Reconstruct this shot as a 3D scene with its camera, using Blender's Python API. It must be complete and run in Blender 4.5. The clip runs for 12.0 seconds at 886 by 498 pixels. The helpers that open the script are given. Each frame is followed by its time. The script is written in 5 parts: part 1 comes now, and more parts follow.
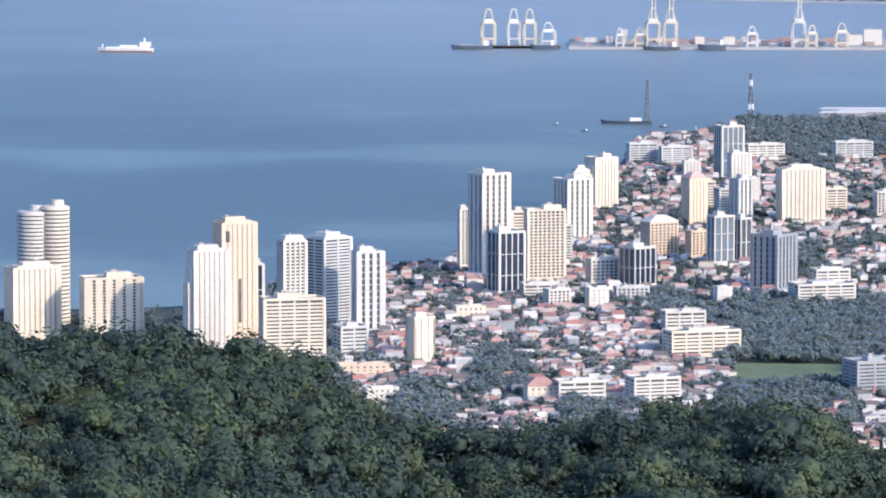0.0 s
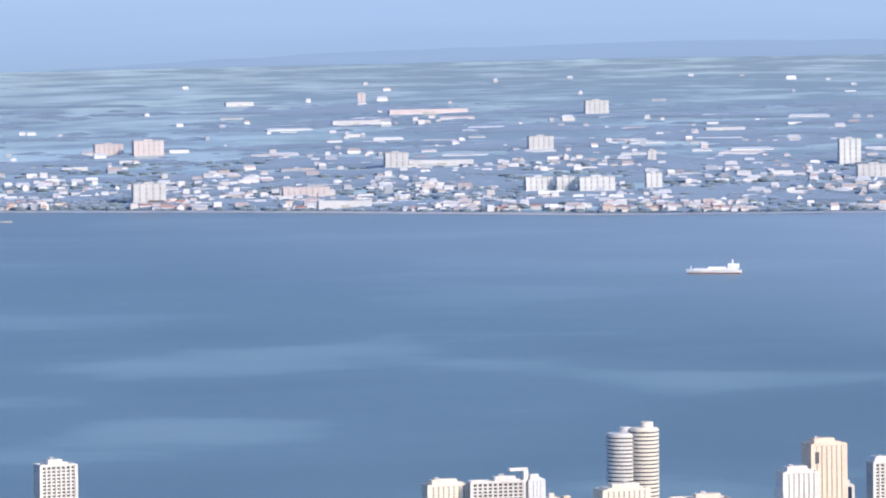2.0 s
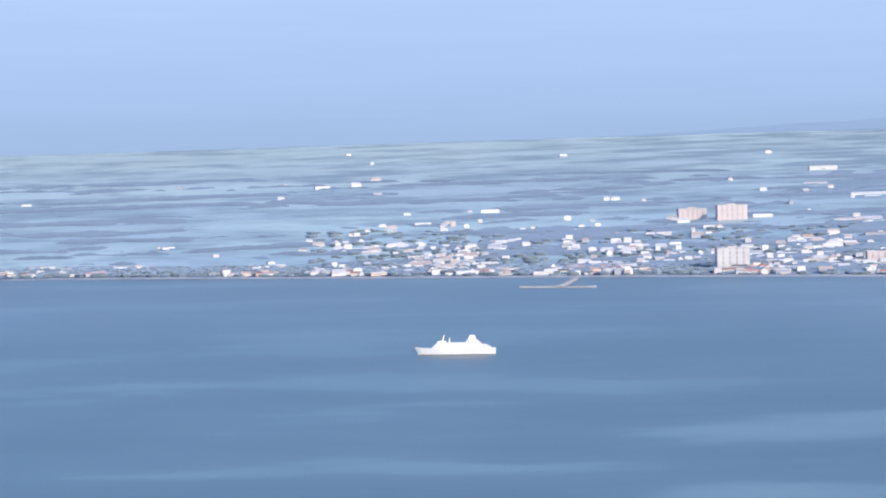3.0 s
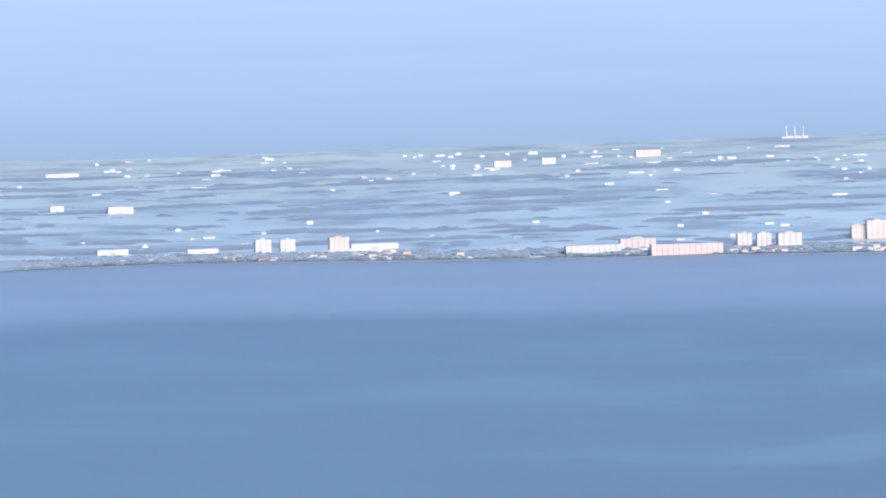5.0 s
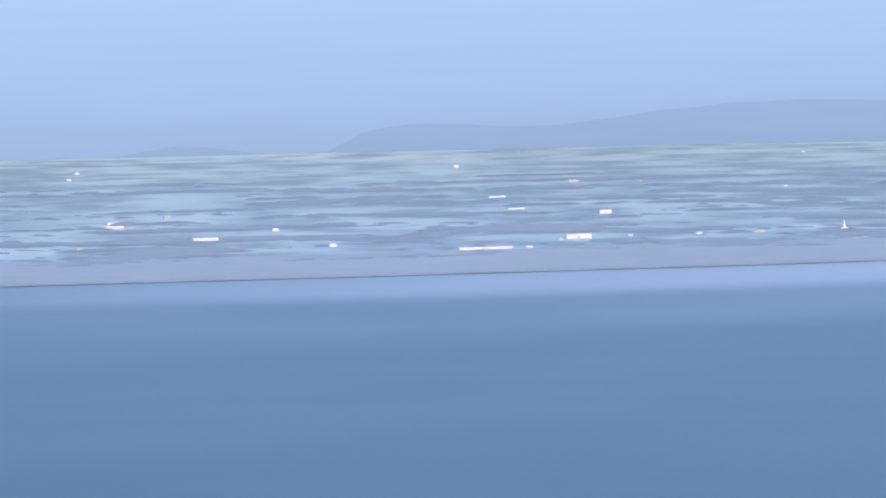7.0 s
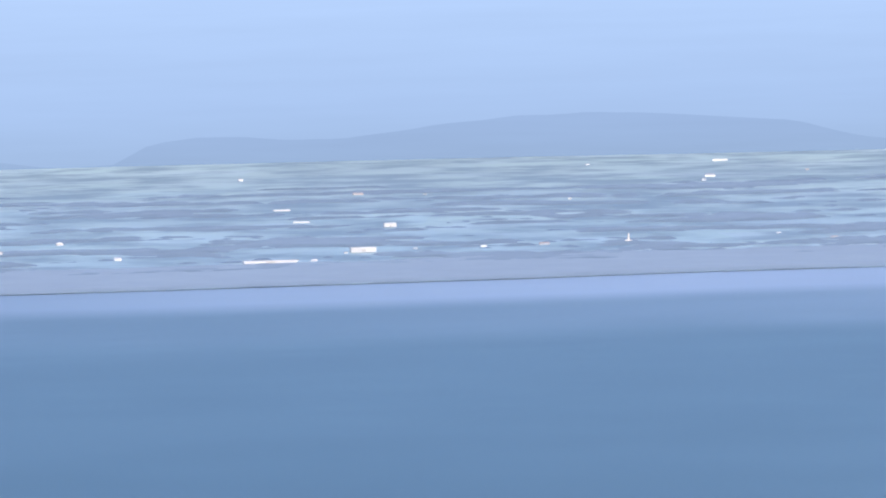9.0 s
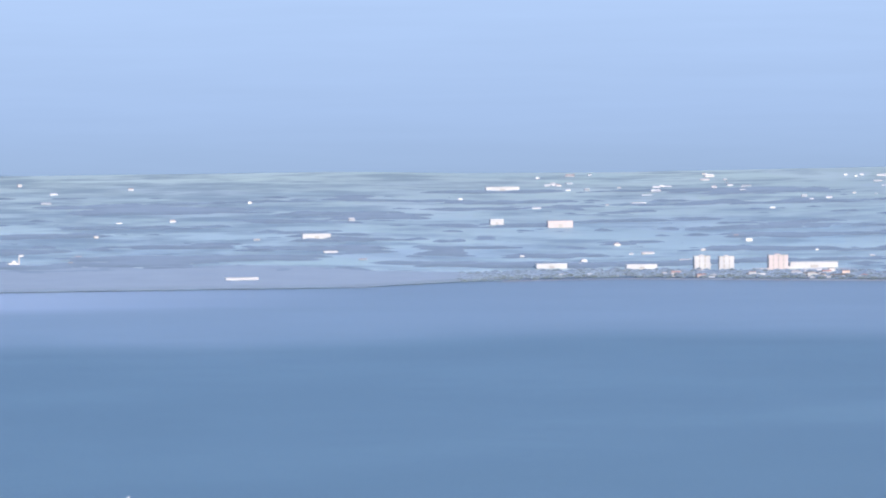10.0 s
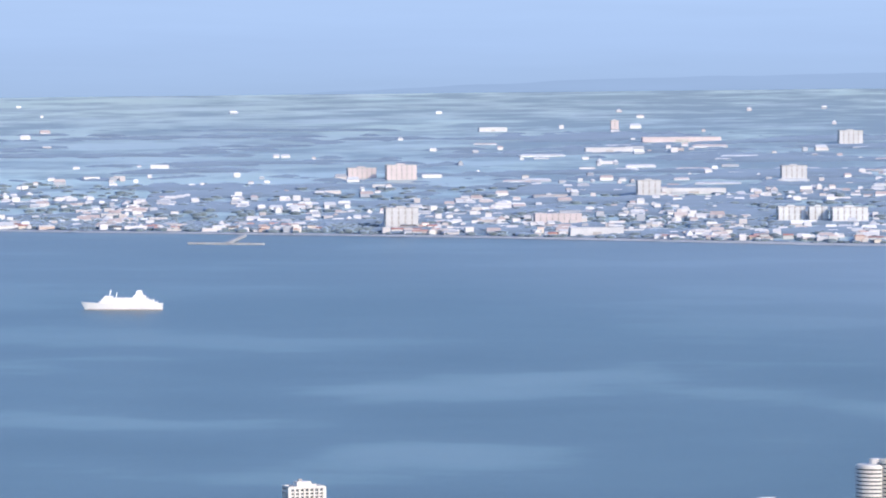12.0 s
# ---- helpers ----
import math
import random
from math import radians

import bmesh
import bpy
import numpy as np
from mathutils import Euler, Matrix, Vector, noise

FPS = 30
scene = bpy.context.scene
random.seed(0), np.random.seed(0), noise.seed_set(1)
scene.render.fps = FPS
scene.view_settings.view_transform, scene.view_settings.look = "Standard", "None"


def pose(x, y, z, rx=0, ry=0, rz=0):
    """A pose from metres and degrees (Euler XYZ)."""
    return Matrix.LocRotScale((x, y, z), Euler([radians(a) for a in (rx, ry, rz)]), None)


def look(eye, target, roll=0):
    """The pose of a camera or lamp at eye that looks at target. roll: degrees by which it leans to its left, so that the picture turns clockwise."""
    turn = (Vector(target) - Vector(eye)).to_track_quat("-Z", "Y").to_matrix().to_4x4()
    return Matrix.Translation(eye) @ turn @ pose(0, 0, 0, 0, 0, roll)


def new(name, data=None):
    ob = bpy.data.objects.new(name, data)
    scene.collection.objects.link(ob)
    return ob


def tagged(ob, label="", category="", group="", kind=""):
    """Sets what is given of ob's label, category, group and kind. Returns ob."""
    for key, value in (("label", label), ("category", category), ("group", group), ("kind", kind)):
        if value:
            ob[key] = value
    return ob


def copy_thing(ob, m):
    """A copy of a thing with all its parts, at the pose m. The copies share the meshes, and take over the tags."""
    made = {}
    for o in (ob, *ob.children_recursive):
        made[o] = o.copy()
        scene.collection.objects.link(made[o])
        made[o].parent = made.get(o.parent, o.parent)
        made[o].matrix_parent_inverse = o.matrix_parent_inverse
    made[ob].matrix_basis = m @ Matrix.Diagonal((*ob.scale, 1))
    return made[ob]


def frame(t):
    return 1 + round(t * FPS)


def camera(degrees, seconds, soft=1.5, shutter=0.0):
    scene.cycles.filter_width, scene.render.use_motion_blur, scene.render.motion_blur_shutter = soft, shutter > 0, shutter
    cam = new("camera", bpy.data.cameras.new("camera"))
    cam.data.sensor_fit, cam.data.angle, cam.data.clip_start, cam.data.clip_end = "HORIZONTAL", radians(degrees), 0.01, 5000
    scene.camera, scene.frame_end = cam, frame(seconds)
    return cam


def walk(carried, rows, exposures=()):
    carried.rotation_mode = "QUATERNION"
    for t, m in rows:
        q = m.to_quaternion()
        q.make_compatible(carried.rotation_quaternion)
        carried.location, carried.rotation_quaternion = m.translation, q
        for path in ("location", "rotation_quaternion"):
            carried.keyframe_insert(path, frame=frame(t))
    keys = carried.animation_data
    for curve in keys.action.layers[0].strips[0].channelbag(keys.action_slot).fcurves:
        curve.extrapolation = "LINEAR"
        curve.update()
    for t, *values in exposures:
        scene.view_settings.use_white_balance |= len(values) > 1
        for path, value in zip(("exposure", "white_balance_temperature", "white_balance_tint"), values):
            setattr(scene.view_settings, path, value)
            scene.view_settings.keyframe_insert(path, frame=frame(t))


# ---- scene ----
# The place is laid out at one fifth of its true size, so that the far shore lies
# within the lens's reach. The camera stands on a hill and turns.
EYE = (0.0, 0.0, 115.4)
cam = camera(10.5, 12.0, soft=1.9)


def turned(pan, tilt, roll):
    return pose(*EYE, 0, 0, pan) @ pose(0, 0, 0, 90 + tilt) @ pose(0, 0, 0, 0, 0, roll)


ROWS = [
    (0.0, -0.0000, -5.4776, -0.0000),
    (0.5, 1.8751, -4.8575, -0.1538),
    (1.0, 3.3664, -4.2725, -0.2987),
    (1.5, 4.8487, -3.5160, -0.5109),
    (2.0, 6.9838, -2.7975, -0.8144),
    (2.5, 10.0430, -2.2178, -1.0295),
    (3.0, 13.9036, -1.9079, -1.3120),
    (3.2, 15.6467, -1.8584, -1.4292),
    (4.8, 30.9695, -1.9432, -1.6318),
    (5.0, 32.9900, -1.9353, -1.5936),
    (5.5, 38.0952, -1.9063, -1.5808),
    (6.0, 43.2488, -1.8592, -1.4931),
    (6.5, 48.1837, -1.8429, -1.5355),
    (7.0, 52.2678, -1.8548, -1.4497),
    (7.2, 53.6950, -1.8641, -1.4517),
    (8.8, 51.6608, -1.7955, -1.4273),
    (9.0, 49.7076, -1.7604, -1.5389),
    (9.5, 44.2975, -1.6779, -0.9926),
    (10.0, 38.2009, -1.6459, -0.7069),
    (10.5, 31.2676, -1.7202, -0.4756),
    (11.0, 24.3987, -1.9121, -0.4036),
    (11.5, 17.5434, -2.1590, -0.1626),
    (12.0, 9.9704, -2.4595, -0.1229),
]
EXPOSURES = [
    (0.0, 0.47, 6500, 10),
    (0.5, 0.44, 6500, 10),
    (1.5, 0.44, 6500, 10),
    (2.5, 0.31, 6500, 10),
    (3.0, 0.40, 6500, 10),
    (5.0, 0.47, 6500, 10),
    (6.5, 0.34, 6500, 10),
    (9.3, 0.41, 6500, 10),
    (10.5, 0.30, 6500, 10),
    (11.5, 0.30, 6500, 10),
    (12.0, 0.42, 6500, 10),
]
walk(cam, [(t, turned(*a)) for t, *a in ROWS], EXPOSURES)

# ---- sky and sun ----
SUN_EL, SUN_AZ = radians(26), radians(132)
to_sun = Vector((math.sin(SUN_AZ) * math.cos(SUN_EL), math.cos(SUN_AZ) * math.cos(SUN_EL), math.sin(SUN_EL)))
world = bpy.data.worlds.new("sky")
scene.world = world
world.use_nodes = True
wn = world.node_tree.nodes
wl = world.node_tree.links
wn.clear()
sky = wn.new("ShaderNodeTexSky")
sky.sky_type = "NISHITA"
sky.sun_disc = False
sky.sun_elevation = SUN_EL
sky.sun_rotation = SUN_AZ
sky.altitude = 0
sky.air_density = 1.0
sky.dust_density = 2.0
sky.ozone_density = 4.0
tint = wn.new("ShaderNodeMix")
tint.data_type, tint.blend_type = "RGBA", "MULTIPLY"
tint.inputs[0].default_value = 1.0
tint.inputs[7].default_value = (1.27, 1.45, 1.78, 1)
bg = wn.new("ShaderNodeBackground")
bg.inputs[1].default_value = 0.12
wout = wn.new("ShaderNodeOutputWorld")
wl.new(sky.outputs[0], tint.inputs[6])
wl.new(tint.outputs[2], bg.inputs[0])
wl.new(bg.outputs[0], wout.inputs[0])
sun = new("sun", bpy.data.lights.new("sun", "SUN"))
sun.data.energy = 2.9
sun.data.angle = radians(0.5)
sun.data.color = (1.0, 0.82, 0.62)
sun.matrix_world = look((0, 0, 300), Vector((0, 0, 300)) - to_sun)


# ---- materials ----
def node_material(name):
    m = bpy.data.materials.new(name)
    m.use_nodes = True
    nt = m.node_tree
    return m, nt.nodes, nt.links, nt.nodes["Principled BSDF"]


def ramp_node(nodes, stops):
    r = nodes.new("ShaderNodeValToRGB")
    while len(r.color_ramp.elements) < len(stops):
        r.color_ramp.elements.new(0.5)
    for e, (p, c) in zip(r.color_ramp.elements, stops):
        e.position, e.color = p, (*c, 1)
    return r


def place_node(nodes, links, scale=(1, 1, 1)):
    """World position, stretched."""
    g = nodes.new("ShaderNodeNewGeometry")
    mp = nodes.new("ShaderNodeMapping")
    mp.inputs[3].default_value = scale
    links.new(g.outputs["Position"], mp.inputs[0])
    return mp


def noise_node(nodes, links, source, scale, detail=4.0, rough=0.55):
    n = nodes.new("ShaderNodeTexNoise")
    n.inputs["Scale"].default_value = scale
    n.inputs["Detail"].default_value = detail
    n.inputs["Roughness"].default_value = rough
    links.new(source.outputs[0], n.inputs["Vector"])
    return n


def mix_node(nodes, links, kind, fac, a, b):
    m = nodes.new("ShaderNodeMix")
    m.data_type, m.blend_type = "RGBA", kind
    for sock, v in ((m.inputs[0], fac), (m.inputs[6], a), (m.inputs[7], b)):
        if isinstance(v, (int, float)):
            sock.default_value = v
        elif isinstance(v, tuple):
            sock.default_value = (*v, 1)
        else:
            links.new(v, sock)
    return m.outputs[2]


def surface(name, colour, rough=0.7, vary=0.18, grain=1.5, large=0.12, metal=0.0, gloss=0.5, bump=0.2, by_object=0.0, tones=None, island=False, haze_sheen=0.0):
    """A painted, plastered or leafy surface: colour with stains at two scales and fine relief, plus a blue sheen
    standing in for haze.
    """
    m, n, l, p = node_material(name)
    pos = place_node(n, l)
    fine = noise_node(n, l, pos, grain, 5)
    wide = noise_node(n, l, pos, large, 3)
    fr = ramp_node(n, [(0.3, (1 - vary,) * 3), (0.7, (1 + vary * 0.5,) * 3)])
    wr = ramp_node(n, [(0.3, (1 - vary,) * 3), (0.7, (1 + vary * 0.4,) * 3)])
    l.new(fine.outputs[0], fr.inputs[0])
    l.new(wide.outputs[0], wr.inputs[0])
    base = colour
    if tones:
        if island:
            src = n.new("ShaderNodeNewGeometry").outputs["Random Per Island"]
        else:
            src = n.new("ShaderNodeObjectInfo").outputs["Random"]
        tr = ramp_node(n, tones)
        tr.color_ramp.interpolation = "CONSTANT" if not island or len(tones) > 4 else "LINEAR"
        l.new(src, tr.inputs[0])
        base = tr.outputs[0]
    c = mix_node(n, l, "MULTIPLY", 1.0, base, fr.outputs[0])
    c = mix_node(n, l, "MULTIPLY", 1.0, c, wr.outputs[0])
    l.new(c, p.inputs["Base Color"])
    p.inputs["Roughness"].default_value = rough
    p.inputs["Metallic"].default_value = metal
    p.inputs["Specular IOR Level"].default_value = gloss
    p.inputs["Sheen Weight"].default_value = haze_sheen
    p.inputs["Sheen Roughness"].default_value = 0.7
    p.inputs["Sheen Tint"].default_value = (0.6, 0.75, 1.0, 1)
    if bump:
        b = n.new("ShaderNodeBump")
        b.inputs["Strength"].default_value = bump
        b.inputs["Distance"].default_value = 0.1
        l.new(fine.outputs[0], b.inputs["Height"])
        l.new(b.outputs[0], p.inputs["Normal"])
    return m


def sea_surface():
    m, n, l, p = node_material("sea_water")
    far = place_node(n, l)
    slick = noise_node(n, l, far, 0.0062, 5, 0.5)
    mid = noise_node(n, l, far, 0.012, 4, 0.6)
    wave = noise_node(n, l, place_node(n, l), 0.35, 5, 0.7)
    tone = ramp_node(n, [(0.38, (0.064, 0.100, 0.102)), (0.54, (0.076, 0.115, 0.116)), (0.60, (0.12, 0.175, 0.168)), (0.66, (0.14, 0.195, 0.188))])
    l.new(slick.outputs[0], tone.inputs[0])
    shade = ramp_node(n, [(0.3, (0.95, 0.95, 0.96)), (0.7, (1.04, 1.04, 1.04))])
    l.new(mid.outputs[0], shade.inputs[0])
    sl = n.new("ShaderNodeAttribute")
    sl.attribute_name = "slick"
    c = mix_node(n, l, "MIX", sl.outputs["Fac"], (0.080, 0.122, 0.124), tone.outputs[0])
    c = mix_node(n, l, "MULTIPLY", 1.0, c, shade.outputs[0])
    # darker tone in the nearer water
    near_dark = n.new("ShaderNodeAttribute")
    near_dark.attribute_name = "near_dark"
    c = mix_node(n, l, "MIX", near_dark.outputs["Fac"], c, (0.040, 0.072, 0.076))
    # silty water over the mud flats of the far shore, and haze painted off the port
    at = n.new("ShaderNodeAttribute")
    at.attribute_name = "silt_haze"
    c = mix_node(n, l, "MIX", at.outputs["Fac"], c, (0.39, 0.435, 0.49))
    l.new(c, p.inputs["Base Color"])
    p.inputs["IOR"].default_value = 1.33
    rr = ramp_node(n, [(0.4, (0.36,) * 3), (0.6, (0.345,) * 3)])
    l.new(slick.outputs[0], rr.inputs[0])
    l.new(rr.outputs[0], p.inputs["Roughness"])
    b = n.new("ShaderNodeBump")
    b.inputs["Strength"].default_value = 0.5
    b.inputs["Distance"].default_value = 0.25
    l.new(wave.outputs[0], b.inputs["Height"])
    l.new(b.outputs[0], p.inputs["Normal"])
    return m


def field_surface():
    """Flooded rice fields and dry plots with bunds between them; pale tones and blue sheen paint haze."""
    m, n, l, p = node_material("hazed_wet_fields")
    pos = place_node(n, l)
    plots = n.new("ShaderNodeTexVoronoi")
    plots.inputs["Scale"].default_value = 0.012
    l.new(pos.outputs[0], plots.inputs["Vector"])
    sep = n.new("ShaderNodeSeparateColor")
    l.new(plots.outputs["Color"], sep.inputs[0])
    # field tones lightened with the haze mixed into them
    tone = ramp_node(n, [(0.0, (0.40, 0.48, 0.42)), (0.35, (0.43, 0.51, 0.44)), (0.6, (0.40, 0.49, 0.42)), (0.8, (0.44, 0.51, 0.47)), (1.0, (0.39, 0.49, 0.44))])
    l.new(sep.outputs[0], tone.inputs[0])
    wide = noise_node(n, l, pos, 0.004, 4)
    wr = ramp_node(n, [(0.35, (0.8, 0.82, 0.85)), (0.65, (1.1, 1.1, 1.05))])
    l.new(wide.outputs[0], wr.inputs[0])
    c = mix_node(n, l, "MULTIPLY", 1.0, tone.outputs[0], wr.outputs[0])
    # scrub and woods in place of fields, in hazed blue-grey, by how wooded the land is
    wood = noise_node(n, l, pos, 0.013, 7, 0.6)
    at = n.new("ShaderNodeAttribute")
    at.attribute_name = "wooded"
    add = n.new("ShaderNodeMath")
    l.new(wood.outputs[0], add.inputs[0])
    l.new(at.outputs["Fac"], add.inputs[1])
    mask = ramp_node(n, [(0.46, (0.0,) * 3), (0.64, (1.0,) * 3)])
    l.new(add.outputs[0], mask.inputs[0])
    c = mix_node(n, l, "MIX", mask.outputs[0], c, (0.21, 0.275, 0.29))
    l.new(c, p.inputs["Base Color"])
    wet = ramp_node(n, [(0.0, (0.31,) * 3), (0.5, (0.37,) * 3), (1.0, (0.33,) * 3)])
    l.new(sep.outputs[1], wet.inputs[0])
    l.new(mix_node(n, l, "MIX", mask.outputs[0], wet.outputs[0], (0.55, 0.55, 0.55)), p.inputs["Roughness"])
    p.inputs["IOR"].default_value = 1.45
    # blue sheen imitates the haze over the plain
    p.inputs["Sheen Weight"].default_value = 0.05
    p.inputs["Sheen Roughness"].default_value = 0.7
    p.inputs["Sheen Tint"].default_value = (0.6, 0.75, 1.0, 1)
    ripple = noise_node(n, l, pos, 0.12, 5, 0.7)
    b = n.new("ShaderNodeBump")
    b.inputs["Strength"].default_value = 0.12
    b.inputs["Distance"].default_value = 0.6
    l.new(ripple.outputs[0], b.inputs["Height"])
    l.new(b.outputs[0], p.inputs["Normal"])
    return m


def ground_surface():
    m, n, l, p = node_material("town_ground")
    pos = place_node(n, l)
    grass = noise_node(n, l, pos, 0.06, 5)
    fine = noise_node(n, l, pos, 0.9, 4)
    tone = ramp_node(n, [(0.38, (0.045, 0.065, 0.04)), (0.5, (0.08, 0.095, 0.06)), (0.62, (0.11, 0.11, 0.095)), (0.75, (0.2, 0.19, 0.18))])
    l.new(grass.outputs[0], tone.inputs[0])
    fr = ramp_node(n, [(0.3, (0.7,) * 3), (0.7, (1.15,) * 3)])
    l.new(fine.outputs[0], fr.inputs[0])
    l.new(mix_node(n, l, "MULTIPLY", 1.0, tone.outputs[0], fr.outputs[0]), p.inputs["Base Color"])
    p.inputs["Roughness"].default_value = 0.9
    return m


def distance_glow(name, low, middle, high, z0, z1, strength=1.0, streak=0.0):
    """Far distance that glows: haze painted by height, with drifts of thicker haze."""
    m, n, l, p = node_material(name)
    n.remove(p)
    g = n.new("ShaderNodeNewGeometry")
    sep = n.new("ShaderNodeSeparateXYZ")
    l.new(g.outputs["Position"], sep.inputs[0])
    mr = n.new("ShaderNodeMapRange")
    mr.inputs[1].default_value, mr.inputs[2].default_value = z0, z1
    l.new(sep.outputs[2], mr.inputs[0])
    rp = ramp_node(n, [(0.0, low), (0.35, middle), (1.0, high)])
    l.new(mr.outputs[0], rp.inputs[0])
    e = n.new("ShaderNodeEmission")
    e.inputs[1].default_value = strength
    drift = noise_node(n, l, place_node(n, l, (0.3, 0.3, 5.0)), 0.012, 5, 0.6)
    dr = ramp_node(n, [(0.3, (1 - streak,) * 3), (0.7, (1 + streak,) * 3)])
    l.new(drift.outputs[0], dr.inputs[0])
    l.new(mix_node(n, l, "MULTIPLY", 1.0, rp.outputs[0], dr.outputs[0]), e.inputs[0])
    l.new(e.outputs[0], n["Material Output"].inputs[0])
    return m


def leaf_surface(name):
    """Foliage whose green drifts from tree to tree."""
    m, n, l, p = node_material(name)
    pos = place_node(n, l)
    trees = noise_node(n, l, pos, 0.28, 2, 0.5)
    stand = noise_node(n, l, pos, 0.045, 3)
    tone = ramp_node(n, [(0.30, (0.034, 0.053, 0.052)), (0.46, (0.043, 0.068, 0.058)), (0.60, (0.064, 0.092, 0.060)), (0.72, (0.104, 0.138, 0.070))])
    l.new(trees.outputs[0], tone.inputs[0])
    wr = ramp_node(n, [(0.35, (0.68, 0.74, 0.86)), (0.65, (1.3, 1.25, 1.05))])
    l.new(stand.outputs[0], wr.inputs[0])
    l.new(mix_node(n, l, "MULTIPLY", 1.0, tone.outputs[0], wr.outputs[0]), p.inputs["Base Color"])
    p.inputs["Roughness"].default_value = 0.75
    p.inputs["Specular IOR Level"].default_value = 0.2
    twigs = noise_node(n, l, pos, 2.6, 6, 0.7)
    b = n.new("ShaderNodeBump")
    b.inputs["Strength"].default_value = 0.35
    b.inputs["Distance"].default_value = 0.15
    l.new(twigs.outputs[0], b.inputs["Height"])
    l.new(b.outputs[0], p.inputs["Normal"])
    return m


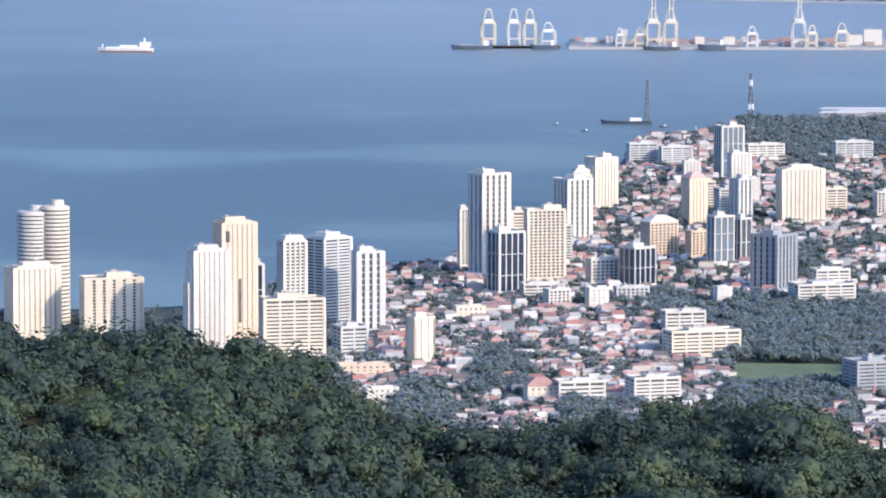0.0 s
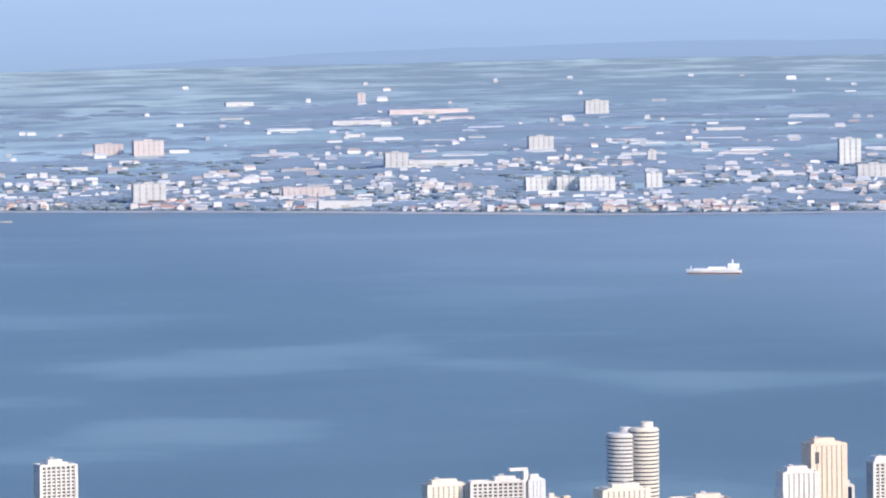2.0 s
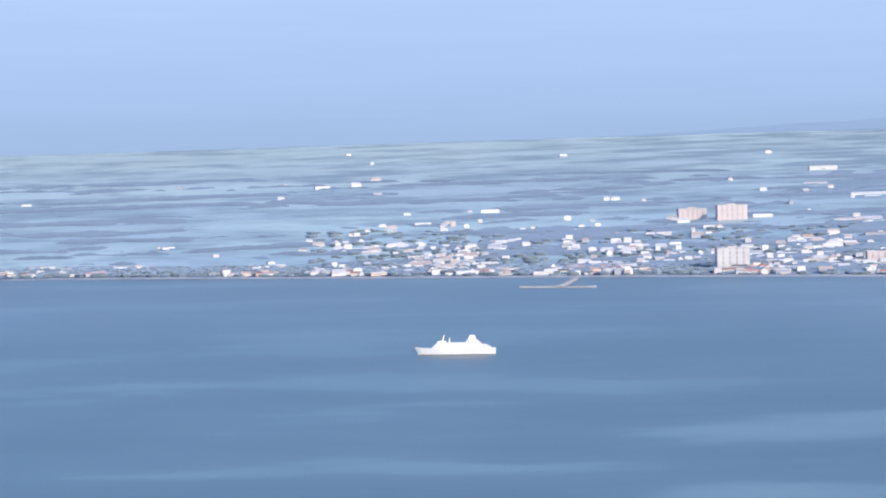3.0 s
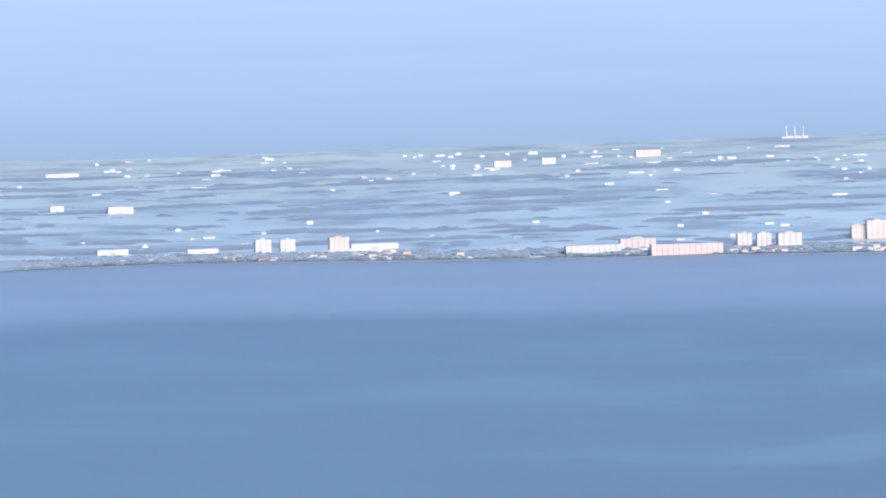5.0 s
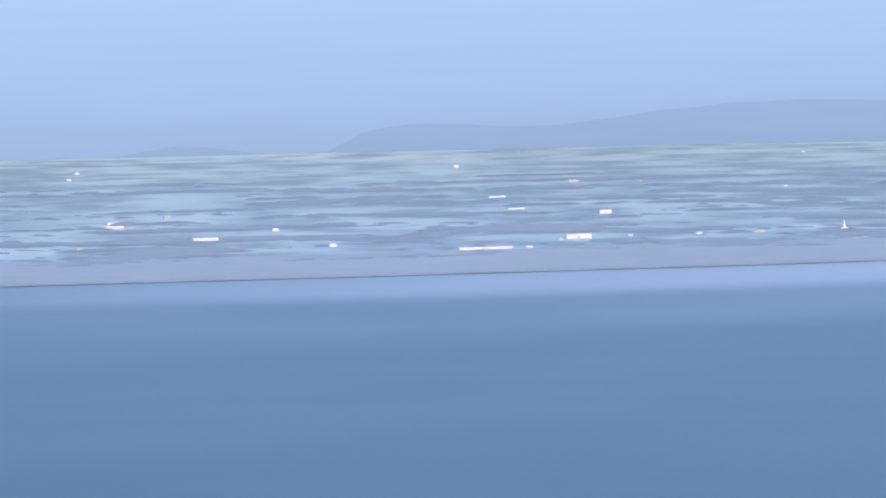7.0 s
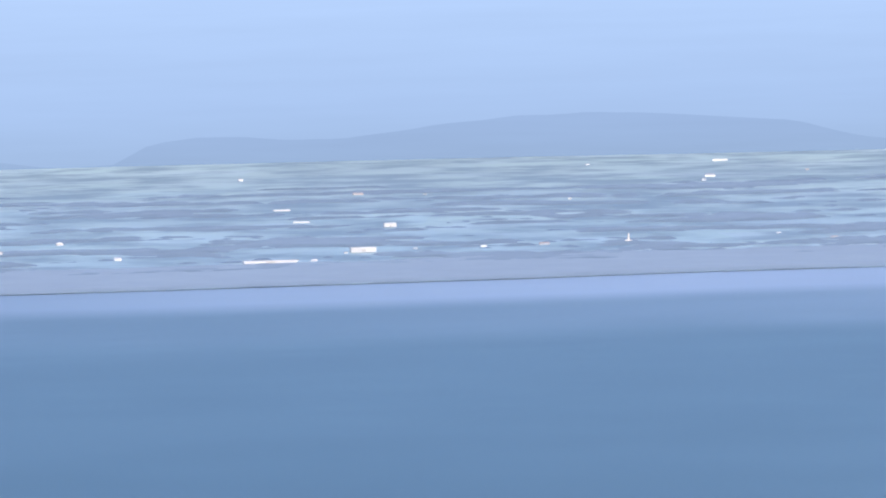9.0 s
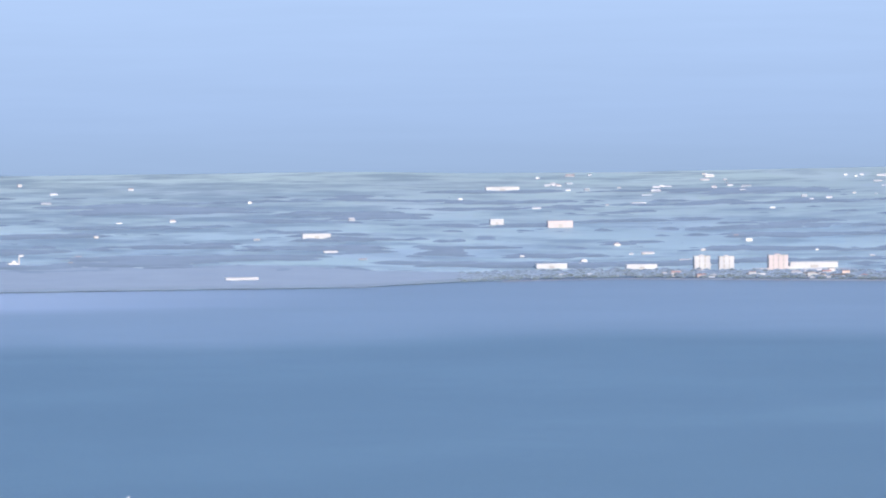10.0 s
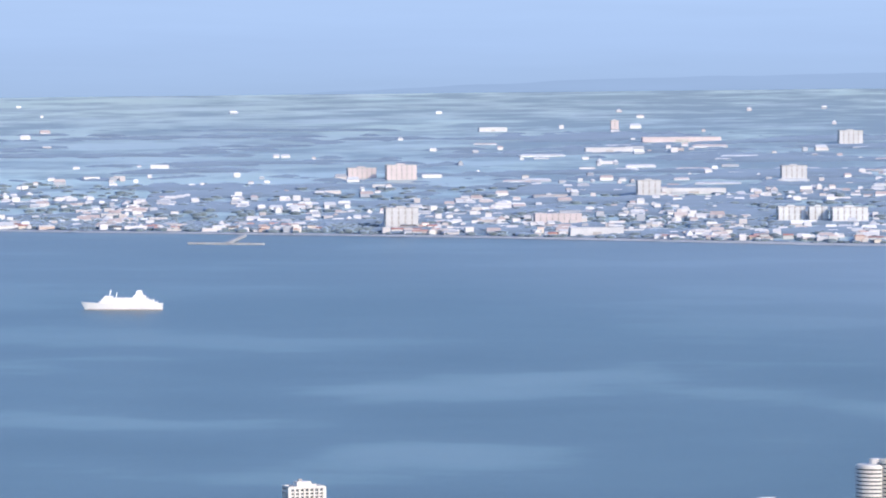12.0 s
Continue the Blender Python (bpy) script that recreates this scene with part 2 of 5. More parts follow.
M = {
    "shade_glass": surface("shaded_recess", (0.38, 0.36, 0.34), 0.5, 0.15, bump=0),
    # far walls greyed: the dimming by haze is put into their colour
    "far_plain": surface("haze_dimmed_render", (0.5, 0.48, 0.47), 0.8, 0.1, island=True,
                         tones=[(0.0, (0.62, 0.61, 0.62)), (0.3, (0.52, 0.49, 0.48)), (0.5, (0.36, 0.38, 0.42)), (0.66, (0.64, 0.63, 0.63)), (0.86, (0.46, 0.42, 0.41)), (0.94, (0.30, 0.32, 0.36))]),
    "white": surface("white_plaster", (0.69, 0.655, 0.61), 0.75, 0.12),
    "cream": surface("cream_plaster", (0.74, 0.66, 0.55), 0.75, 0.10),
    "peach": surface("peach_plaster", (0.74, 0.58, 0.455), 0.75, 0.10),
    "grey": surface("pale_grey_plaster", (0.60, 0.61, 0.62), 0.75, 0.12),
    "slate": surface("slate_grey_cladding", (0.33, 0.36, 0.40), 0.55, 0.12),
    "navy": surface("navy_glass", (0.025, 0.045, 0.085), 0.18, 0.15, gloss=0.8, bump=0),
    "sky": surface("blue_glass", (0.15, 0.20, 0.26), 0.2, 0.15, gloss=0.8, bump=0),
    "window": surface("dark_window_glass", (0.10, 0.115, 0.13), 0.25, 0.3, gloss=0.6, bump=0),
    "roofing": surface("flat_roofing", (0.45, 0.44, 0.43), 0.85, 0.2),
    "tile": surface("roof_tiles", (0.4, 0.2, 0.15), 0.85, 0.22, 2.0,
                    tones=[(0.0, (0.44, 0.22, 0.19)), (0.14, (0.52, 0.31, 0.28)), (0.28, (0.34, 0.22, 0.21)), (0.42, (0.56, 0.40, 0.37)), (0.54, (0.66, 0.63, 0.60)), (0.70, (0.18, 0.16, 0.16)), (0.86, (0.44, 0.43, 0.43))]),
    "wall": surface("house_render", (0.7, 0.66, 0.6), 0.8, 0.15,
                    tones=[(0.0, (0.66, 0.64, 0.61)), (0.35, (0.60, 0.54, 0.47)), (0.6, (0.58, 0.47, 0.41)), (0.75, (0.50, 0.51, 0.51)), (0.9, (0.76, 0.74, 0.71))]),
    "far_wall": surface("far_render", (0.75, 0.72, 0.7), 0.8, 0.1, island=True,
                        tones=[(0.0, (0.66, 0.64, 0.62)), (0.3, (0.60, 0.54, 0.49)), (0.5, (0.46, 0.47, 0.50)), (0.68, (0.76, 0.75, 0.74)), (0.84, (0.56, 0.45, 0.41)), (0.93, (0.36, 0.38, 0.41))]),
    "far_white": surface("far_white_plaster", (0.52, 0.52, 0.53), 0.8, 0.12),
    "pale_pink": surface("pink_plaster", (0.53, 0.46, 0.46), 0.8, 0.1),
    "leaf": leaf_surface("hill_leaves"),
    "leaf_core": leaf_surface("inner_leaves"),
    "bark": surface("pale_bark", (0.30, 0.27, 0.23), 0.85, 0.3, 3.0),
    # blue sheen lays painted haze over the town trees
    "town_leaf": surface("hazed_town_leaves", (0.08, 0.1, 0.08), 0.7, 0.2, 0.5, 0.03, gloss=0.3, bump=0, island=True, haze_sheen=0.64,
                         tones=[(0.0, (0.062, 0.088, 0.076)), (0.5, (0.075, 0.102, 0.082)), (1.0, (0.09, 0.118, 0.088))]),
    # far trees: haze painted by paler blue-grey leaves and blue sheen
    "far_leaf": surface("hazed_grove_leaves", (0.10, 0.12, 0.09), 0.7, 0.12, 0.05, 0.004, gloss=0.2, bump=0, island=True, haze_sheen=0.6,
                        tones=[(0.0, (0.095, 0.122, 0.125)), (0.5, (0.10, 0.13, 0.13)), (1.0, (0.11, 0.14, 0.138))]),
    "mangrove_leaf": surface("hazed_mangrove_leaves", (0.125, 0.152, 0.15), 0.8, 0.12, 0.03, 0.006, gloss=0.1, bump=0.1, haze_sheen=0.34),
    "hazed_canopy": surface("hazed_canopy", (0.085, 0.118, 0.122), 0.8, 0.2, 0.06, 0.012, gloss=0.1, bump=0.1, haze_sheen=0.31),
    "town_core": surface("town_inner_leaves", (0.07, 0.095, 0.08), 0.8, 0.2, bump=0),
    "steel_white": surface("white_ship_paint", (0.82, 0.80, 0.78), 0.4, 0.08),
    "hull_red": surface("red_hull_paint", (0.30, 0.135, 0.125), 0.5, 0.2),
    "hull_dark": surface("dark_hull_paint", (0.10, 0.068, 0.078), 0.5, 0.2),
    "hull_blue": surface("slate_hull_paint", (0.10, 0.13, 0.17), 0.5, 0.2),
    "crane_pale": surface("pale_crane_paint", (0.56, 0.56, 0.55), 0.5, 0.12),
    "crane_yellow": surface("yellow_crane_paint", (0.60, 0.54, 0.42), 0.5, 0.12),
    "crane_grey": surface("grey_steel", (0.14, 0.17, 0.21), 0.5, 0.15),
    "concrete": surface("quay_concrete", (0.42, 0.42, 0.42), 0.9, 0.2),
    "boxes": surface("container_paint", (0.5, 0.4, 0.4), 0.6, 0.1, island=True,
                     tones=[(0.0, (0.42, 0.28, 0.25)), (0.2, (0.26, 0.32, 0.40)), (0.4, (0.60, 0.59, 0.58)), (0.6, (0.36, 0.29, 0.28)), (0.8, (0.30, 0.32, 0.36))]),
    "grass": surface("playing_field_grass", (0.16, 0.21, 0.11), 0.9, 0.2, 0.5),
    "sand": surface("beach_sand", (0.62, 0.59, 0.55), 0.9, 0.15, 0.05),
    "gold": surface("pale_dome", (0.75, 0.72, 0.66), 0.35, 0.1),
    "hill_soil": surface("hill_soil", (0.035, 0.045, 0.032), 0.95, 0.3, 0.6),
    "water": sea_surface(),
    "fields": field_surface(),
    "ground": ground_surface(),
}


# ---- shared builders ----
H = EYE[2]


def spot(az, r, z=0.0):
    """A place by its bearing (degrees to the left of straight ahead) and distance."""
    a = radians(az)
    return Vector((-r * math.sin(a), r * math.cos(a), z))


def mesh_of(name, verts, faces, mat, smooth=False):
    me = bpy.data.meshes.new(name)
    me.from_pydata([tuple(v) for v in verts], [], [tuple(f) for f in faces])
    me.materials.append(mat)
    if smooth:
        me.polygons.foreach_set("use_smooth", [True] * len(me.polygons))
    me.update()
    return me


def bm_mesh(name, bm, mat):
    me = bpy.data.meshes.new(name)
    bmesh.ops.recalc_face_normals(bm, faces=bm.faces)
    bm.to_mesh(me)
    bm.free()
    me.materials.append(mat)
    return me


def block(bm, x0, x1, y0, y1, z0, z1, top=1.0):
    """A box whose top may be drawn in."""
    cx, cy = (x0 + x1) / 2, (y0 + y1) / 2
    v = [bm.verts.new(c) for c in ((x0, y0, z0), (x1, y0, z0), (x1, y1, z0), (x0, y1, z0))]
    v += [bm.verts.new((cx + (x - cx) * top, cy + (y - cy) * top, z1)) for x, y in ((x0, y0), (x1, y0), (x1, y1), (x0, y1))]
    for f in ((3, 2, 1, 0), (4, 5, 6, 7), (0, 1, 5, 4), (1, 2, 6, 5), (2, 3, 7, 6), (3, 0, 4, 7)):
        bm.faces.new([v[i] for i in f])


def block_mesh(name, mat, *boxes):
    bm = bmesh.new()
    for b in boxes:
        block(bm, *b)
    return bm_mesh(name, bm, mat)


def drum(bm, x, y, z0, z1, r0, r1=None, n=16, sx=1.0, sy=1.0):
    r1 = r0 if r1 is None else r1
    ring = [(math.cos(2 * math.pi * i / n), math.sin(2 * math.pi * i / n)) for i in range(n)]
    a = [bm.verts.new((x + c * r0 * sx, y + s * r0 * sy, z0)) for c, s in ring]
    b = [bm.verts.new((x + c * r1 * sx, y + s * r1 * sy, z1)) for c, s in ring]
    for i in range(n):
        j = (i + 1) % n
        bm.faces.new((a[i], a[j], b[j], b[i]))
    bm.faces.new(a[::-1])
    bm.faces.new(b)


def beam(bm, p, q, t):
    """A square bar from p to q."""
    p, q = Vector(p), Vector(q)
    m = Matrix.Translation((p + q) / 2) @ (q - p).to_track_quat("Z", "Y").to_matrix().to_4x4() @ Matrix.Diagonal((t, t, (q - p).length, 1))
    bmesh.ops.create_cube(bm, size=1, matrix=m)


def piece(name, me, parent, at=(0, 0, 0), turn=0.0, label=""):
    ob = new(name, me)
    ob.parent = parent
    ob.location = at
    ob.rotation_euler = (0, 0, radians(turn))
    return tagged(ob, label)


def thing(name, m, label, category, group=""):
    ob = new(name)
    ob.matrix_world = m
    return tagged(ob, label, category, group)


def structure(name, me, label, category):
    return tagged(new(name, me), label, category, kind="structure")


def curve(table):
    xs = [a for a, _ in table]
    ys = [b for _, b in table]
    return lambda a: float(np.interp(a, xs, ys))


# ---- the ground: camera hill, wooded ridge, town, shoreline ----
SHORE = curve([(-180, 1200), (-60, 1700), (-5.26, 1683), (-3.53, 1673), (-3.20, 1615), (-2.33, 1587), (-2.21, 1502), (-2.13, 1457), (-1.79, 1395), (-1.19, 1316), (-0.34, 1205),
               (-0.11, 1173), (0.63, 1158), (1.51, 1116), (3.06, 1067), (3.60, 1064), (7.28, 1056), (11.23, 1056), (30, 1000), (80, 800), (180, 1200)])
RIDGE_EL = curve([(-30, -7.6), (-5.29, -7.75), (-4.84, -7.66), (-4.50, -7.46), (-4.16, -7.23), (-3.69, -7.24), (-3.22, -7.37), (-2.81, -7.31), (-2.20, -7.31), (-1.80, -7.45),
                  (-1.12, -7.52), (-0.45, -7.56), (-0.11, -7.70), (0.16, -7.62), (0.57, -7.45), (0.91, -7.28), (1.24, -7.08), (1.45, -6.88), (1.78, -6.74), (2.05, -6.54),
                  (3.07, -6.54), (4.95, -6.45), (5.28, -6.33), (6.35, -6.21), (7.37, -6.29), (8.03, -6.19), (8.74, -6.25), (10.58, -6.34), (30, -6.6), (80, -7)])
RIDGE_R = 380.0
TREE_TOP = 3.3


def hill_height(az, r):
    top = H + RIDGE_R * math.tan(radians(RIDGE_EL(az))) - TREE_TOP
    if r <= 8:
        return H - 1.7
    if r < 180:
        s = (r - 8) / 172
        return (H - 1.7) * (1 - s) + (top - 30) * s - 12 * math.sin(math.pi * s)
    if r < RIDGE_R:
        s = (r - 180) / (RIDGE_R - 180)
        return top - 30 * (1 - s) ** 1.15
    s = min(1.0, (r - RIDGE_R) / 260)
    return 0.5 + (top - 0.5) * (1 - s) ** 1.6


def polar_sheet(name, azs, radii_of, height, mat, skirt=None):
    """A sheet over bearings and distances, with a drop at its outer edge."""
    verts, faces = [], []
    n = None
    for az in azs:
        rs = radii_of(az)
        row = [spot(az, r, height(az, r)) for r in rs]
        if skirt is not None:
            row.append(spot(az, rs[-1], skirt))
        n = len(row)
        verts += row
    for i in range(len(azs) - 1):
        for j in range(n - 1):
            a = i * n + j
            faces.append((a, a + 1, a + n + 1, a + n))
    return mesh_of(name, verts, faces, mat, True)


azs_near = sorted(set([x for x in np.arange(-180, -8, 4.0)] + [x for x in np.arange(-8, 13, 0.25)] + [x for x in np.arange(13, 180, 4.0)] + [180.0]))
near_r = [0, 8] + list(np.linspace(20, 170, 8)) + list(np.linspace(180, 380, 41)) + list(np.linspace(390, 640, 20))
sheet = polar_sheet("ground", azs_near, lambda az: near_r + list(np.linspace(660, SHORE(az), 24)), hill_height, M["ground"], -2.0)
sheet.materials.append(M["hill_soil"])
sheet.polygons.foreach_set("material_index", [1 if p.center.xy.length < 650 else 0 for p in sheet.polygons])
structure("ground", sheet, "green and paved town ground falling from a wooded hill", "ground")

# ---- the far mainland ----
COAST = curve([(-180, 2600), (-40, 2250), (-4.8, 2600), (-2.93, 2637), (0, 2700), (1.1, 2735), (3.4, 2738), (5.2, 2742), (9.4, 2849), (14.6, 2960), (18.5, 3070), (20.2, 3075), (22.1, 3060),
               (29, 3145), (32.9, 3185), (36.2, 3270), (38, 3235), (39.2, 3150), (42.7, 3150), (46.5, 3125), (48.6, 3085), (53, 3050), (57.5, 3045), (60, 3000), (85, 2900), (180, 2600)])
LAND_END = 4870.0


def land_height(az, r):
    return 0.4 + 0.0315 * max(0.0, r - COAST(az))


azs_far = list(np.arange(-30, 80.1, 0.5))
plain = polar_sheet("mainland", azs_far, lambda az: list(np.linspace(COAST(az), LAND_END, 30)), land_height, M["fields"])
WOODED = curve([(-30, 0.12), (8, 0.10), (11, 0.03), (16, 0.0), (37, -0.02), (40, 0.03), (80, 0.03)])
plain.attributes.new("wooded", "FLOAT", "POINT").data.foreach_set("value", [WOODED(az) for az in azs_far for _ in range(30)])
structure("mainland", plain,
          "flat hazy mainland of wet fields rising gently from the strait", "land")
beach = polar_sheet("beach", [a for a in azs_far if -30 <= a <= 37.5], lambda az: [COAST(az) - 20, COAST(az) + 6], lambda az, r: 0.25 if r < COAST(az) else 0.75, M["sand"], -1.0)
structure("beach", beach, "pale narrow beach along the far shore", "beach")

# ---- the sea, with silty shallows along the far mud flats and painted haze ----
sea_az = list(np.arange(-180, 180.1, 1.0))
sea_parts = list(np.linspace(0.12, 0.82, 18)) + [0.84, 0.855, 0.87, 0.885, 0.90, 0.92, 0.94, 0.96, 0.98, 1.0, 1.01]
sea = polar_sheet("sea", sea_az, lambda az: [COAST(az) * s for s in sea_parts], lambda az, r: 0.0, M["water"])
silt_haze = sea.attributes.new("silt_haze", "FLOAT", "POINT")
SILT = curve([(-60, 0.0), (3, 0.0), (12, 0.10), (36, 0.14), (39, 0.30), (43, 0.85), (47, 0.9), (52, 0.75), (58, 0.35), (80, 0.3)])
# pale shelf to the left; towards the port, haze painted on the far water
SHELF_HAZE = curve([(-60, 0.55), (1, 0.5), (5, 0.3), (12, 0.06), (22, 0.15), (28, 0.36), (44, 0.36), (52, 0.12), (80, 0.0)])
SHELF_HAZE_WIDTH = curve([(-60, 0.3), (4, 0.3), (12, 0.05), (180, 0.05)])
SHELF_HAZE_FROM = curve([(-60, 0.56), (2, 0.56), (10, 0.74), (180, 0.74)])
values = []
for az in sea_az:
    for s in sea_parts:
        shelf_haze = SHELF_HAZE(az) * min(1.0, max(0.0, (s - SHELF_HAZE_FROM(az) + 0.02 * noise.noise((az * 0.35, 0, 4.0))) / SHELF_HAZE_WIDTH(az)))
        values.append(max(shelf_haze, SILT(az) * min(1.0, max(0.0, (s - 0.86) / 0.06))))
silt_haze.data.foreach_set("value", values)
SLICK = curve([(-60, 1.0), (20, 1.0), (30, 0.45), (36, 0.15), (90, 0.1)])
slick = sea.attributes.new("slick", "FLOAT", "POINT")
slick.data.foreach_set("value", [SLICK(az) * (1.0 if s < 0.62 else 0.45) for az in sea_az for s in sea_parts])
# how strongly the nearer water darkens, by bearing
NEAR_DARK = curve([(-60, 0.0), (34, 0.0), (42, 0.4), (52, 0.9), (58, 1.0), (90, 1.0)])
near_dark = sea.attributes.new("near_dark", "FLOAT", "POINT")
near_dark.data.foreach_set("value", [NEAR_DARK(az) * min(1.0, max(0.0, (0.78 - s) / 0.3)) for az in sea_az for s in sea_parts])
structure("sea", sea, "calm blue strait with pale slicks", "sea")

# ---- distance: glowing hills and air, with haze painted in their colours ----
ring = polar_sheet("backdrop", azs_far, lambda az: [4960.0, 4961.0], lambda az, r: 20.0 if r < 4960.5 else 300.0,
                   distance_glow("distant_haze_glow", (0.272, 0.380, 0.572), (0.312, 0.434, 0.668), (0.362, 0.497, 0.752), 48, 235, streak=0.02))
structure("backdrop", ring, "glowing pale blue distance, painted as haze under the sky", "distance")
HILL_EL = curve([(-30, -0.40), (0, -0.40), (4, -0.36), (8, -0.44), (12, -0.62), (16, -1.0), (40, -1.0), (43, -0.75), (44.7, -0.55), (45.5, -0.34), (47.4, -0.19), (48.9, -0.20), (49.9, -0.31), (50.9, -0.42), (51.5, -0.41), (52.6, -0.35),
                 (53.15, -0.43), (53.6, -0.66), (54.2, -0.69), (54.9, -0.60), (55.4, -0.55), (56.0, -0.64), (56.9, -0.80), (58.9, -1.0), (80, -1.0)])


def far_hill_height(az, r):
    top = H + 4890 * math.tan(radians(HILL_EL(az) + 0.02 * noise.noise((az * 1.7, 0, 0))))
    return 20.0 if r < 4870 else top - abs(r - 4900) * 0.5


# hills emit their haze-blue tint, slightly darker than the air behind
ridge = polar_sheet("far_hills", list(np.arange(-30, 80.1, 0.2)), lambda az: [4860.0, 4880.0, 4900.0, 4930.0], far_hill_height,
                    distance_glow("hazed_hill_glow", (0.250, 0.352, 0.535), (0.254, 0.357, 0.552), (0.268, 0.376, 0.592), 50, 112, streak=0.03))
structure("far_hills", ridge, "low hills beyond the plain, glowing in painted haze blue", "hills")


# ---- town buildings ----
def rooftop(root, w, d, h, wall, rng):
    """Parapet, lift house and tanks on a flat roof."""
    t = 0.18
    piece("parapet", block_mesh("parapet", wall, (-w / 2, w / 2, -d / 2, -d / 2 + t, h, h + 0.45), (-w / 2, w / 2, d / 2 - t, d / 2, h, h + 0.45),
                                (-w / 2, -w / 2 + t, -d / 2 + t, d / 2 - t, h, h + 0.45), (w / 2 - t, w / 2, -d / 2 + t, d / 2 - t, h, h + 0.45)), root)
    a, b = w * rng.uniform(0.15, 0.25), d * rng.uniform(0.2, 0.3)
    ox = w * rng.uniform(-0.2, 0.2)
    lift = piece("lift_house", block_mesh("lift_house", wall, (ox - a, ox + a, -b, b, h, h + min(1.3, 0.1 * h + 0.3))), root)
    if w > 5:
        z = h + min(1.3, 0.1 * h + 0.3)
        piece("roof_tank", block_mesh("roof_tank", M["roofing"], (ox - a * 0.6, ox - a * 0.1, -0.4, 0.4, z, z + 0.5)), lift)


STYLES = {  # share of floor slab, share of pier, bay width, proudness, floor step
    "bands": (0.50, 0.10, 3.5, 0.30, 0.66),
    "fins": (0.16, 0.62, 1.25, 0.22, 0.66),
    "bays": (0.34, 0.50, 2.5, 0.5, 0.66),
    "grid": (0.40, 0.30, 1.15, 0.35, 0.72),
    "ribbon": (0.58, 0.12, 3.2, 0.25, 0.72),
    "strips": (0.12, 0.40, 1.8, 0.35, 1.3),
    "glass": (0.03, 0.16, 1.7, 0.16, 4.5),
    "plain": (0.72, 0.6, 1.4, 0.10, 0.72),
}


def tower(az, r, w, d, h, turn, style, wall, label):
    """A tower block: a glazed core behind floor slabs and piers, with its roof."""
    rng = random.Random(int(az * 100) + int(r))
    kind = "tower_block" if h > 9 else "town_building"
    root = thing(kind, pose(*spot(az, r, 0.45), 0, 0, az + turn), label, "building", "town buildings")
    h -= 1.5 if h > 14 and style in ("fins", "bays", "bands") else 0.8 if h > 6 else 0.4
    glassy = wall in ("navy", "sky")
    face = M["white"] if glassy else M[wall]
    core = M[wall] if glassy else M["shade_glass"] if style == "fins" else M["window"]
    if wall == "slate":
        face, core = M["slate"], M["window"]
    if style == "round":
        rad = 0.6 * w
        floors = int(h / 0.84)
        bm = bmesh.new()
        drum(bm, 0, 0, 0, h, rad * 0.92, n=24)
        piece("core", bm_mesh("core", bm, core), root)
        bm = bmesh.new()
        drum(bm, 0, 0, 0, 0.52, rad, n=28)
        slab = bm_mesh("balcony", bm, face)
        for i in range(floors + 1):
            piece("balcony", slab, root, (0, 0, i * h / floors - 0.1))
        bm = bmesh.new()
        drum(bm, 0, 0, h + 0.1, h + 0.7, rad * 0.92, n=24)
        drum(bm, rad * 0.2, 0, h + 0.7, h + 1.9, rad * 0.42, n=16)
        piece("roof", bm_mesh("roof", bm, face), root)
        return root
    slab_s, pier_s, bay, proud, step = STYLES[style]
    piece("core", block_mesh("core", core, (-w / 2 + proud, w / 2 - proud, -d / 2 + proud, d / 2 - proud, 0, h - 0.02)), root)
    floors = max(2, round(h / step))
    fh = h / floors
    st = fh * slab_s
    back = 0.06
    slab = block_mesh("floor_band", face, (-w / 2 + back, w / 2 - back, -d / 2 + back, d / 2 - back, -st / 2, st / 2))
    for i in range(1, floors):
        piece("floor_band", slab, root, (0, 0, i * fh))
    piece("base", block_mesh("base", face, (-w / 2 - 0.05, w / 2 + 0.05, -d / 2 - 0.05, d / 2 + 0.05, -0.6, min(0.6, fh * 0.7))), root)
    for axis, span, other in ((0, w, d), (1, d, w)):
        bays = max(1, round(span / bay))
        pw = max(0.12, span / bays * pier_s)
        if style in ("bays", "strips"):
            wide = block_mesh("pier", face, (-pw * 0.6, pw * 0.6, -other / 2, -other / 2 + proud + 0.05, 0, h))
        else:
            wide = block_mesh("pier", face, (-pw / 2, pw / 2, -other / 2, -other / 2 + proud + 0.05, 0, h))
        for i in range(bays + 1):
            s = -span / 2 + pw * 0.6 + (span - pw * 1.2) * i / bays
            for side in (0, 180):
                a = radians(side + 90 * axis)
                off = Vector((s, 0, 0))
                off.rotate(Euler((0, 0, a)))
                piece("pier", wide, root, off, side + 90 * axis)
    piece("roof", block_mesh("roof", M["roofing"], (-w / 2 + 0.02, w / 2 - 0.02, -d / 2 + 0.02, d / 2 - 0.02, h - 0.1, h + 0.05)), root)
    rooftop(root, w, d, h + 0.05, face, rng)
    if h > 14 and style in ("fins", "bays", "bands"):
        for i, s in enumerate((0.78, 0.5)):
            piece("roof_step", block_mesh("roof_step", face, (-w * s / 2, w * s / 2, -d * s / 2, d * s / 2, h + 0.05 + i * 0.7, h + 0.75 + i * 0.7)), root)
    if "open dark balconies" in label and h > 12:
        bm = bmesh.new()
        block(bm, -w / 2, w / 2, -d / 2, d / 2, h + 0.3, h + 1.5, 0.72)
        piece("chamfered_crown", bm_mesh("chamfered_crown", bm, face), root)
